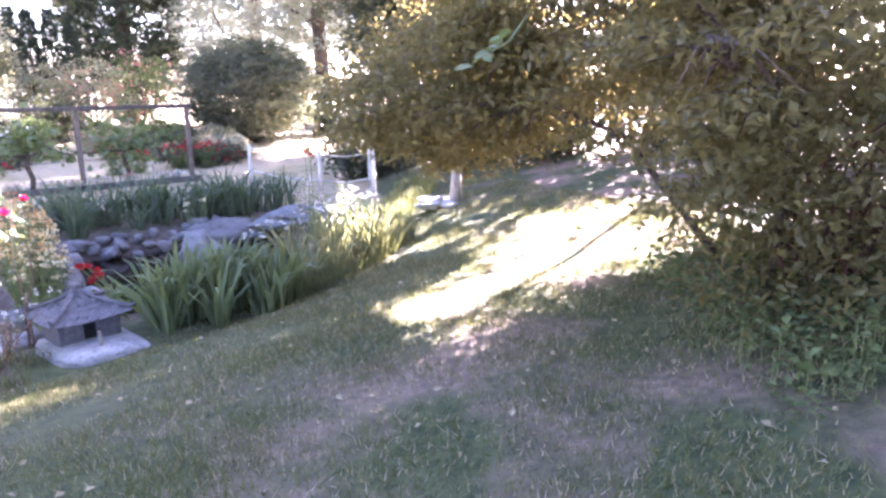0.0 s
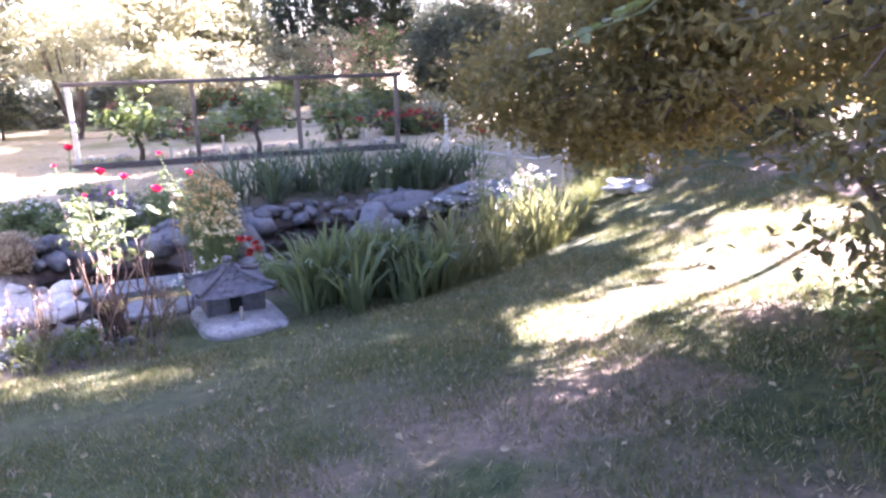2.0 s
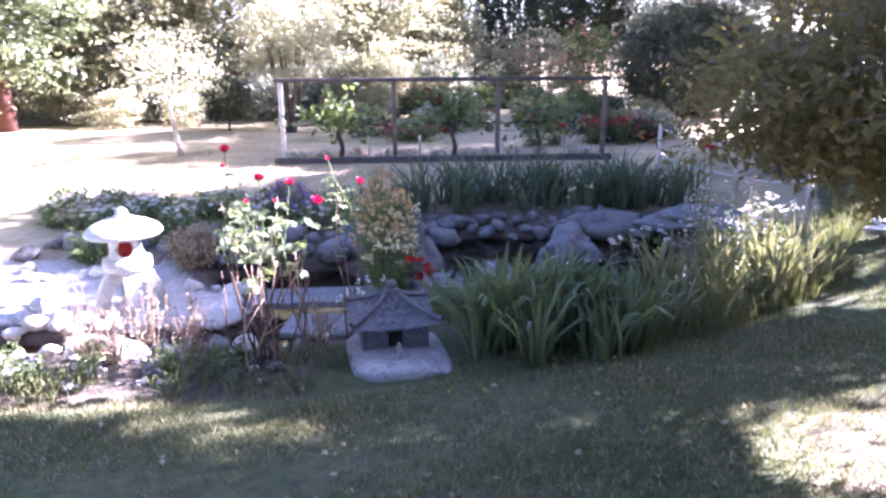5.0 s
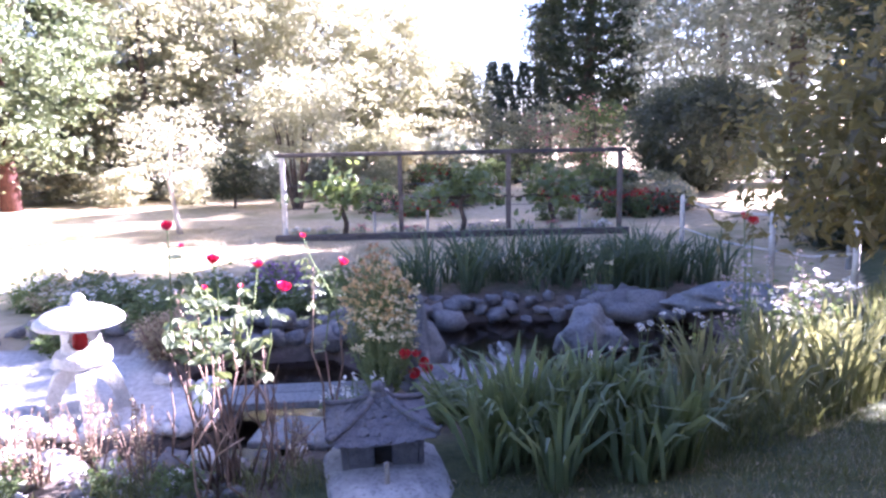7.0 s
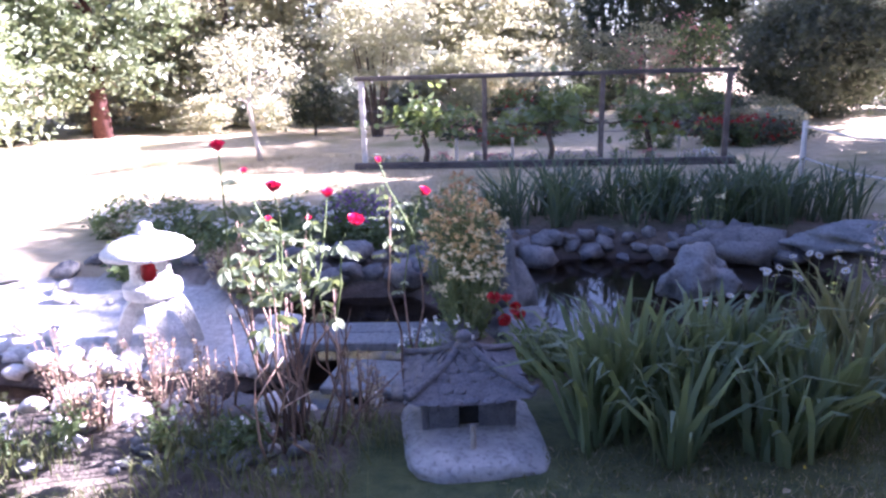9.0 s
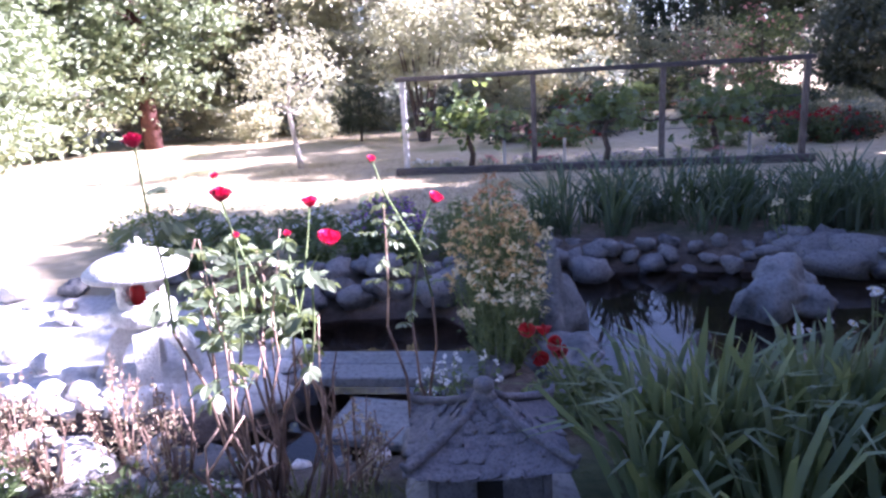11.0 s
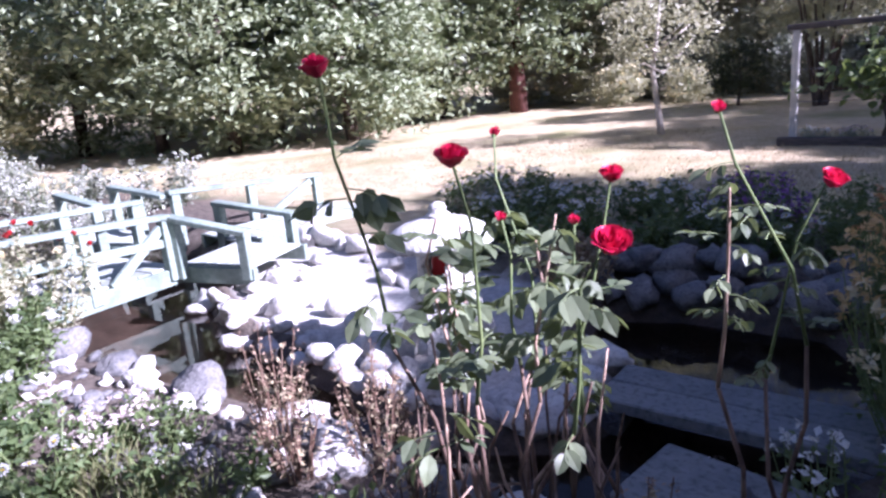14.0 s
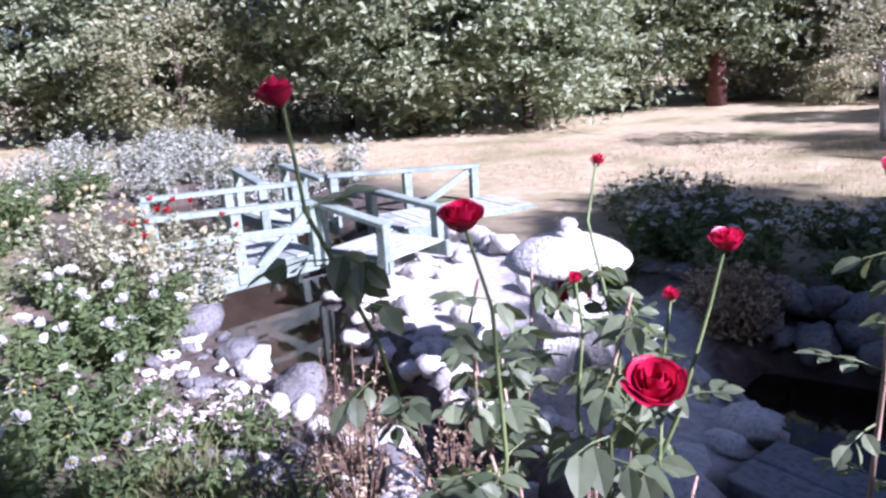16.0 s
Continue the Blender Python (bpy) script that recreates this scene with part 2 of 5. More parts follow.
BARK = wood_material("bark", (0.05, 0.035, 0.028), (0.17, 0.13, 0.1), 0.9, (3, 3, 0.6))
RED_BARK = wood_material("red_bark", (0.05, 0.018, 0.015), (0.12, 0.042, 0.034), 0.9, (3, 3, 0.6))
PALE_BARK = wood_material("pale_bark", (0.45, 0.4, 0.35), (0.7, 0.64, 0.57), 0.85, (3, 3, 0.6))
CANE = wood_material("rose_cane", (0.1, 0.06, 0.045), (0.3, 0.2, 0.15), 0.7, (3, 3, 0.6))
CANE_PALE = wood_material("young_cane", (0.42, 0.27, 0.2), (0.58, 0.42, 0.32), 0.6, (3, 3, 0.6))
STALK = plain_material("green_stalk", (0.12, 0.17, 0.06), (0.2, 0.25, 0.1))
DRY_STALK = plain_material("dry_stalk", (0.17, 0.1, 0.07), (0.32, 0.22, 0.16))
# two copies of the iris leaf: one yellowed by sun, one darkened for shade
IRIS_SUNLIT = leaf_material("sunlit_iris_leaf", (0.07, 0.1, 0.05), (0.26, 0.27, 0.14), (0.34, 0.34, 0.13), 0.28, 0.4)
IRIS_SHADED = leaf_material("shaded_iris_leaf", (0.03, 0.065, 0.035), (0.17, 0.23, 0.12), (0.3, 0.36, 0.1), 0.22, 0.6)
IRIS_DARK = leaf_material("bank_iris_leaf", (0.05, 0.085, 0.06), (0.13, 0.17, 0.11), (0.14, 0.22, 0.05), 0.25)
GRASS = leaf_material("grass", (0.06, 0.1, 0.03), (0.2, 0.2, 0.09), (0.25, 0.27, 0.08), 0.25, 0.7)
STRAW = leaf_material("straw", (0.3, 0.24, 0.14), (0.55, 0.47, 0.31), (0.4, 0.34, 0.2), 0.2, 0.8)
ROSE_LEAF = leaf_material("rose_leaf", (0.05, 0.075, 0.04), (0.23, 0.27, 0.16), (0.3, 0.36, 0.12), 0.25, 0.42)
YEW = leaf_material("near_shrub_leaf", (0.03, 0.042, 0.018), (0.13, 0.13, 0.055), (0.43, 0.34, 0.11), 0.35, 0.5)
VINE = leaf_material("vine_leaf", (0.06, 0.1, 0.04), (0.17, 0.22, 0.1), (0.3, 0.38, 0.1), 0.3)
# hedge and pale leaves are lightened beyond foliage; overexposed sunlight is in the colour
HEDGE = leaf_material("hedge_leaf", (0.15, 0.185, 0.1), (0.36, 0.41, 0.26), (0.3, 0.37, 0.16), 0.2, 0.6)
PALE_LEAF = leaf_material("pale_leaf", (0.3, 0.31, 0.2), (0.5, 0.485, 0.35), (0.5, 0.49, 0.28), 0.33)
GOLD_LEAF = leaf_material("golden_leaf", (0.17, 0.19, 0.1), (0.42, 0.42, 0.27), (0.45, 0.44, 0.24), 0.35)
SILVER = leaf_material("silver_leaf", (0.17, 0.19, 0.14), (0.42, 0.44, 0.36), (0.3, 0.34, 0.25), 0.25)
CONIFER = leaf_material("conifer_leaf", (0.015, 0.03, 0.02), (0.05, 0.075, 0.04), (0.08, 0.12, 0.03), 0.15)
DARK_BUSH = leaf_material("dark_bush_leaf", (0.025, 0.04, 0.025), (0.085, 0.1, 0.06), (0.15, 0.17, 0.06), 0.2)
ROUND_BUSH = leaf_material("round_bush_leaf", (0.055, 0.07, 0.045), (0.16, 0.18, 0.12), (0.2, 0.22, 0.1), 0.22)
HERB = leaf_material("herb_leaf", (0.05, 0.085, 0.035), (0.15, 0.2, 0.08), (0.25, 0.33, 0.1), 0.3)
RED = leaf_material("red_petal", (0.42, 0.006, 0.035), (0.72, 0.02, 0.1), (0.75, 0.03, 0.1), 0.22, 0.4)
SCARLET = leaf_material("scarlet_petal", (0.28, 0.006, 0.012), (0.48, 0.02, 0.025), (0.55, 0.03, 0.03), 0.25, 0.45)
WHITE = leaf_material("white_petal", (0.72, 0.72, 0.7), (0.85, 0.85, 0.82), (0.8, 0.8, 0.76), 0.3)
CREAM = leaf_material("cream_petal", (0.62, 0.52, 0.28), (0.8, 0.74, 0.52), (0.75, 0.65, 0.35), 0.3)
APRICOT = leaf_material("apricot_petal", (0.55, 0.34, 0.12), (0.76, 0.58, 0.3), (0.7, 0.5, 0.2), 0.3)
RUST = leaf_material("rust_petal", (0.35, 0.14, 0.06), (0.6, 0.35, 0.18), (0.6, 0.3, 0.12), 0.3)
DRY_HEAD = leaf_material("dry_flower_head", (0.2, 0.13, 0.085), (0.36, 0.26, 0.18), (0.34, 0.23, 0.15), 0.2)
PINK = leaf_material("pink_petal", (0.55, 0.45, 0.44), (0.74, 0.66, 0.64), (0.7, 0.5, 0.48), 0.3)
ROSY = leaf_material("rosy_petal", (0.5, 0.12, 0.14), (0.7, 0.36, 0.33), (0.7, 0.3, 0.28), 0.3)
PURPLE = leaf_material("purple_petal", (0.2, 0.08, 0.28), (0.36, 0.2, 0.45), (0.35, 0.18, 0.45), 0.3)
YELLOW = leaf_material("yellow_petal", (0.65, 0.45, 0.04), (0.8, 0.62, 0.1), (0.8, 0.6, 0.1), 0.25)

# ---- shape of the ground ----
MAIN_POND = [(-1.05, 6.9), (-0.75, 7.6), (-0.85, 8.6), (-0.9, 9.3), (0.3, 9.45), (1.6, 9.3), (2.7, 9.1), (2.9, 8.3), (2.3, 7.3), (1.2, 6.3), (0.2, 5.9), (-0.7, 5.9)]
SIDE_POND = [(-3.3, 7.75), (-2.7, 8.0), (-1.7, 8.05), (-1.3, 7.5), (-1.35, 6.6), (-1.3, 5.9), (-1.5, 5.5), (-2.4, 5.25), (-4.0, 5.4), (-5.2, 5.25), (-6.4, 5.2), (-7.6, 5.3), (-10, 5.6), (-13, 6.2), (-13, 8.3), (-9.8, 7.9), (-8.4, 7.6), (-7.3, 6.95), (-6.45, 6.55), (-5.6, 6.15), (-4.6, 6.0), (-3.1, 5.75), (-2.6, 6.05), (-2.5, 6.7), (-3.2, 7.1)]
TERRACE = [(-7.4, 7.2), (-6.5, 6.7), (-5.6, 6.25), (-4.6, 6.1), (-3.1, 5.85), (-2.65, 6.1), (-2.6, 6.8), (-3.3, 7.3), (-3.7, 7.9), (-5.0, 8.2), (-6.8, 8.3), (-8.0, 8.2)]
SHORE = [(-40, 2.5), (-9, 3.7), (-4, 4.05), (-1.6, 4.15), (0.0, 4.35), (1.5, 4.8), (3.0, 5.9), (4.3, 7.6), (6.0, 10.5), (9.0, 15.0), (14, 26), (30, 60)]
def seg_dist(x, y, pts, closed):
    d = np.full(x.shape, 1e9); n = len(pts)
    for i in range(n if closed else n - 1):
        (ax, ay), (bx, by) = pts[i], pts[(i + 1) % n]
        t = np.clip(((x - ax) * (bx - ax) + (y - ay) * (by - ay)) / ((bx - ax) ** 2 + (by - ay) ** 2), 0, 1)
        d = np.minimum(d, np.hypot(x - ax - t * (bx - ax), y - ay - t * (by - ay)))
    return d
def inside(x, y, pts):
    c = np.zeros(x.shape, bool)
    for i in range(len(pts)):
        (ax, ay), (bx, by) = pts[i - 1], pts[i]
        c ^= ((ay > y) != (by > y)) & (x < (bx - ax) * (y - ay) / (by - ay + 1e-12) + ax)
    return c
def height(x, y):
    x, y = np.asarray(x, float), np.asarray(y, float)
    w = np.full(x.shape, 1e9)
    for p in (MAIN_POND, SIDE_POND):
        d = seg_dist(x, y, p, True); w = np.minimum(w, np.where(inside(x, y, p), -d, d))
    lawn = seg_dist(x, y, SHORE, False) * np.where(inside(x, y, SHORE + [(30, -90), (-40, -90)]), 1, -1)
    out = np.maximum(w, 0)
    z = np.where(w < 0, -np.minimum(0.55, -w * 1.1), 0.16 * (1 - np.exp(-out / 0.22)) + 0.006 * np.minimum(out, 60))
    z = np.where((w > 0) & inside(x, y, TERRACE), np.minimum(z, -0.03 + 0.09 * np.clip(y - 7.2, 0, 1)), z)
    up = np.maximum(lawn, 0); tilt = np.clip((x + 1) / 5, 0, 1)
    z = z + np.where(lawn > 0, (0.135 + 0.05 * tilt) * np.minimum(up, 5.5) + 0.03 * np.clip(up - 5.5, 0, 10) + 0.12 * (1 - np.exp(-up / 0.5)), 0)
    return z

# ---- ground, banks and ponds ----
def steps(lo, hi, fine_lo, fine_hi, fine, grow=1.22):
    xs = list(np.arange(fine_lo, fine_hi + 1e-6, fine))
    d = fine
    while xs[-1] < hi:
        d *= grow
        xs.append(xs[-1] + d)
    d = fine
    while xs[0] > lo:
        d *= grow
        xs.insert(0, xs[0] - d)
    return np.array(xs)


gx, gy = np.meshgrid(steps(-400, 400, -9.5, 6.5, 0.09), steps(-300, 600, -2.5, 12.5, 0.09), indexing="ij")
gz = height(gx, gy)
shore = np.minimum(*[seg_dist(gx, gy, q, True) * np.where(inside(gx, gy, q), -1, 1) for q in (MAIN_POND, SIDE_POND)])
lawn_side = inside(gx, gy, SHORE + [(30, -90), (-40, -90)])
lawn_in = np.where(lawn_side, seg_dist(gx, gy, SHORE, False), 0)
rough_ground = np.array([noise.noise((x * 1.7, y * 1.7, 0)) for x, y in zip(gx.ravel(), gy.ravel())]).reshape(gx.shape)
near_all = (np.abs(gx) < 30) & (np.abs(gy) < 40)
gz = gz + np.where(near_all & (shore > 0.3), rough_ground * 0.02, 0)
dry = np.where(lawn_side | ((gx > -1.7) & (gy < 8.5)), 0.0, np.clip((shore - 1.2) / 0.8, 0, 1))
bank = np.where(lawn_side, np.where(gx > -1.7, 0, 1 - np.clip((lawn_in + 0.06 * rough_ground) / 0.2, 0, 1)), 1 - np.clip((shore - np.where(gx > -1.7, 0.35, 0.9) + 0.3 * rough_ground) / 0.5, 0, 1))
on_terrace = np.where(inside(gx, gy, TERRACE), np.clip(seg_dist(gx, gy, TERRACE, True) / 0.12, 0, 1), 0)
nx, ny = gx.shape
index = np.arange(nx * ny).reshape(nx, ny)
faces = np.stack([index[:-1, :-1], index[1:, :-1], index[1:, 1:], index[:-1, 1:]], -1).reshape(-1, 4)
me = bpy.data.meshes.new("ground")
me.from_pydata(np.stack([gx, gy, gz], -1).reshape(-1, 3), [], faces.tolist())
me.polygons.foreach_set("use_smooth", np.ones(len(me.polygons), bool))
lush = np.where(lawn_side, np.clip((3.0 - lawn_in - 0.5 * gx.clip(-3, 3) * 0.3 + 0.8 * rough_ground) / 1.6, 0, 0.85), np.where((gx > -1.7) & (gy < 8), 0.9, 0))
for key, values in (("lush", lush), ("dry", dry), ("bank", bank), ("pale", on_terrace), ("bed", np.clip(-shore / 0.06, 0, 1))):
    me.attributes.new(key, "FLOAT", "POINT").data.foreach_set("value", values.ravel().astype(np.float32))
me.materials.append(GROUND)
tagged(new("ground", me), "sloping lawn with worn grass and dry far meadow", "ground", kind="structure")


def ground_z(x, y):
    return float(height(np.array(x), np.array(y)))


def on_ground(xy):
    xy = np.asarray(xy, float)
    return np.column_stack([xy, height(xy[:, 0], xy[:, 1])])


def scatter(polygon, count):
    """Points spread over a polygon of the plan."""
    q = np.array(polygon)
    out = np.zeros((0, 2))
    while len(out) < count:
        s = rng.uniform(q.min(0), q.max(0), (count * 3, 2))
        out = np.concatenate([out, s[inside(s[:, 0], s[:, 1], polygon)]])
    return out[:count]


water = Shape()
water.add([(-13.4, 4.9, -0.11), (3.4, 4.9, -0.11), (3.4, 9.8, -0.11), (-13.4, 9.8, -0.11)], [(0, 1, 2, 3)])
w = solid("water", water, WATER, "dark still pond water with sky reflections", "water", kind="structure")
w.visible_shadow = False

# ---- stones ----
def stone_mesh(name, seed, rough=0.22, level=2, mat=None, flat=1.0, taper=0.0):
    bm = bmesh.new()
    bmesh.ops.create_icosphere(bm, subdivisions=level, radius=0.5)
    off = Vector((seed * 7.1, seed * 3.7, seed * 1.3))
    for v in bm.verts:
        k = 1 + rough * 1.6 * noise.noise(v.co * 2.2 + off) + rough * 0.6 * noise.noise(v.co * 6 + off)
        v.co = v.co * k
        v.co.z *= flat
        v.co.x *= 1 - taper * (v.co.z + 0.5)
        v.co.y *= 1 - taper * (v.co.z + 0.5)
    me = bpy.data.meshes.new(name)
    bm.to_mesh(me)
    bm.free()
    me.polygons.foreach_set("use_smooth", np.ones(len(me.polygons), bool))
    me.materials.append(mat or ROCK)
    return me


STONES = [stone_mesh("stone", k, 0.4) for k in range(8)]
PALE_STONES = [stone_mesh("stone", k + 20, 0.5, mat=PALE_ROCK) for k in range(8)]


def stone(x, y, size, label, group, pale=False, z=None, flat=0.7, sink=0.25):
    me = (PALE_STONES if pale else STONES)[int(rng.integers(8))]
    ob = new("stone", me)
    s = size * float(rng.choice((0.6, 0.8, 1.0, 1.0, 1.25))) * rng.uniform(0.8, 1.2, 3) * np.array([1.2, 0.9, flat])
    base = max(ground_z(x, y), -0.16) if z is None else z
    ob.matrix_basis = Matrix.LocRotScale((x, y, base + s[2] * (0.5 - sink)), Euler((rng.normal() * 0.2, rng.normal() * 0.2, rng.uniform(0, 6.28))), Vector(s))
    return tagged(ob, label, "stone", group)


def along(points, gap):
    pts = np.array(points, float)
    seg = np.linalg.norm(np.diff(pts, axis=0), axis=1)
    run = np.concatenate([[0], np.cumsum(seg)])
    at = np.arange(0, run[-1], gap)
    return np.column_stack([np.interp(at, run, pts[:, k]) for k in (0, 1)])


for x, y in along([(-0.95, 9.4), (0.3, 9.5), (1.6, 9.38), (2.9, 9.15), (3.3, 8.6)], 0.2):
    stone(x, y - 0.05 + rng.normal() * 0.08, rng.choice((0.2, 0.26, 0.32, 0.4)), "rounded grey stone at the pond's far shore", "far shore stones")
for x, y in along([(-0.8, 9.65), (0.6, 9.72), (2.4, 9.5)], 0.26):
    stone(x, y - 0.06 + rng.normal() * 0.08, rng.uniform(0.2, 0.36), "rounded grey stone at the pond's far shore", "far shore stones", z=0.08)
for x, y in along([(-3.35, 7.85), (-2.7, 8.1), (-1.75, 8.15), (-1.2, 8.3)], 0.2):
    stone(x, y + rng.normal() * 0.06, rng.uniform(0.18, 0.36), "dark rounded stone walling the side pond", "side pond stones")
for x, y in along([(-3.3, 8.15), (-2.6, 8.4), (-1.5, 8.45)], 0.24):
    stone(x, y + rng.normal() * 0.06, rng.uniform(0.16, 0.32), "dark rounded stone walling the side pond", "side pond stones", z=0.2)
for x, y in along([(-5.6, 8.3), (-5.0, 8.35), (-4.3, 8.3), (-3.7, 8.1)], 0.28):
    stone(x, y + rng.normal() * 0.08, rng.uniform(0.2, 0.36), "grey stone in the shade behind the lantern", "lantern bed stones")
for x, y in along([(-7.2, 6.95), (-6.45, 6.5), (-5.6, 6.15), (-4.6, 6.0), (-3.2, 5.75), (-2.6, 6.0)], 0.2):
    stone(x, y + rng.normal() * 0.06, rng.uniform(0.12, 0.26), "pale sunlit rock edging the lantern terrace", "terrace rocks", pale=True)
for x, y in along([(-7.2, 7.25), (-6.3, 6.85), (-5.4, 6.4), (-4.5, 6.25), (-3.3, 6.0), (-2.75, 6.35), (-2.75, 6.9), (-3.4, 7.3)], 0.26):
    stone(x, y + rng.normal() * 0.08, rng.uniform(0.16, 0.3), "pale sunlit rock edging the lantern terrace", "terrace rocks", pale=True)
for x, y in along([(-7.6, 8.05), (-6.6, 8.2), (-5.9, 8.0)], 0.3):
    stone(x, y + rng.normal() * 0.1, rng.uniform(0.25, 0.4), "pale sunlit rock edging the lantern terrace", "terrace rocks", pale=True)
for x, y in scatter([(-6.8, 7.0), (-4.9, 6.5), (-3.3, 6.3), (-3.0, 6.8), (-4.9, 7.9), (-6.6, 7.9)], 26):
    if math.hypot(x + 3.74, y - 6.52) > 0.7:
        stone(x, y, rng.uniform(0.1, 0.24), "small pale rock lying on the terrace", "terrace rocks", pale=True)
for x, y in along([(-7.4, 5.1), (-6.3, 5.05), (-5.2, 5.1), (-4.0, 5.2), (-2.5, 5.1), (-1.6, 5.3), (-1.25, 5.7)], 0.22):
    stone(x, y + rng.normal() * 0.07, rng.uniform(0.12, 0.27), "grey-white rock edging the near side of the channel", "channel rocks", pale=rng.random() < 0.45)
for x, y in scatter([(-6.6, 4.5), (-4.0, 4.35), (-1.9, 4.35), (-1.9, 5.0), (-4.0, 5.05), (-6.6, 4.95)], 170):
    stone(x, y, rng.uniform(0.04, 0.12), "rubble stone on the bare bank", "bank rubble", pale=rng.random() < 0.4)
for x, y in along([(-1.2, 6.35), (-1.2, 6.7), (-0.95, 7.1)], 0.22):
    stone(x, y, rng.uniform(0.2, 0.3), "grey stone under the flowering bush", "spit stones")


def boulder(name, seed, x, y, z, size, label, mat, turn=0.0, tilt=0.0, taper=0.0):
    ob = new(name, stone_mesh(name, seed, 0.5 if not taper else 0.3, 4, mat, taper=taper))
    ob.matrix_basis = Matrix.LocRotScale((x, y, z), Euler((tilt, 0, radians(turn))), Vector(size))
    return tagged(ob, label, "boulder")


boulder("boulder", 41, 1.2, 8.1, 0.03, (0.72, 0.55, 0.55), "large rough grey boulder standing in the pond", SLAB, 10)
boulder("boulder", 43, -0.8, 7.5, 0.15, (0.62, 0.85, 0.95), "tall wedge-shaped boulder on the spit", SLAB, -6, 0.0, 0.72)
boulder("flat_rock", 53, -0.72, 6.75, 0.0, (0.55, 0.6, 0.26), "flat grey rock stepping down to the water", SLAB, 15)
boulder("flat_rock", 47, 3.1, 8.75, 0.22, (1.3, 0.7, 0.3), "flat slanting grey rock at the pond's edge", SLAB, -25, 0.12)
boulder("flat_rock", 49, 4.75, 7.0, 0.5, (0.8, 0.5, 0.22), "flat pale rock beside the weathered post", PALE_ROCK, 20)

# ---- stone lantern ----
def stone_lantern():
    root = thing("stone_lantern", "snow-viewing stone lantern with a wide round roof, sunlit on pale rocks", "lantern", (-3.74, 6.52, -0.05), 0)
    s = Shape()
    s.lathe([(0.02, 0.8), (0.29, 0.8), (0.345, 0.815), (0.36, 0.835), (0.352, 0.86), (0.3, 0.905), (0.22, 0.945), (0.12, 0.975), (0.06, 0.985)], sides=32)
    roof = part("roof", s, CONCRETE, root, "pale domed roof with a rounded rim", True)
    s = Shape()
    s.lathe([(0.075, 0.975), (0.085, 0.99), (0.07, 1.005), (0.05, 1.015), (0.06, 1.04), (0.045, 1.065), (0.01, 1.078)], sides=14)
    part("finial", s, CONCRETE, roof, smooth=True)
    s = Shape()
    sides = 48
    for k in range(sides):
        g0, g1 = k / sides * 6.2832, (k + 1) / sides * 6.2832
        spans = [(0.58, 0.805)]
        for face in (-1.25, 0.32, 1.89, 3.46):
            d = abs((((g0 + g1) / 2 - face + math.pi) % (2 * math.pi)) - math.pi) * 0.165
            if d < 0.088:
                h = math.sqrt(0.088 ** 2 - d ** 2)
                spans = [(0.58, 0.7 - h), (0.7 + h, 0.805)]
        for lo, hi in spans:
            if hi - lo < 0.004:
                continue
            c = [(r * math.cos(g), r * math.sin(g), z) for z in (lo, hi) for r in (0.135, 0.165) for g in (g0, g1)]
            s.add(c, [(2, 3, 7, 6), (1, 0, 4, 5), (4, 6, 7, 5), (0, 1, 3, 2), (0, 2, 6, 4), (3, 1, 5, 7)])
    part("firebox", s, CONCRETE, root, "round light chamber with moon-shaped windows")
    s = Shape()
    s.lathe([(0.06, 0.58), (0.075, 0.62), (0.07, 0.7), (0.05, 0.735), (0.02, 0.74)], sides=14)
    part("candle", s, SCARLET, root, "red glass candle holder", True)
    s = Shape()
    s.lathe([(0.13, 0.43), (0.19, 0.455), (0.225, 0.475), (0.23, 0.49), (0.23, 0.555), (0.22, 0.575), (0.17, 0.582)], sides=28)
    part("platform", s, CONCRETE, root, smooth=True)
    for k in range(4):
        g = k * math.pi / 2 - 1.1
        s = Shape()
        out = np.array([math.cos(g), math.sin(g), 0])
        side = np.array([-math.sin(g), math.cos(g), 0]) * 0.075
        edge = [(0.06, 0.46), (0.16, 0.46), (0.23, 0.4), (0.29, 0.27), (0.33, 0.12), (0.36, -0.05), (0.25, -0.05), (0.22, 0.1), (0.18, 0.23), (0.12, 0.32), (0.06, 0.35)]
        ringpts = [out * r + np.array([0, 0, z]) + side for r, z in edge] + [out * r + np.array([0, 0, z]) - side for r, z in edge]
        n = len(edge)
        s.add(ringpts, [tuple(range(n)), tuple(range(2 * n - 1, n - 1, -1))] + [(k2, n + k2, n + (k2 + 1) % n, (k2 + 1) % n) for k2 in range(n)])
        part("leg", s, CONCRETE, root)
    return root


stone_lantern()

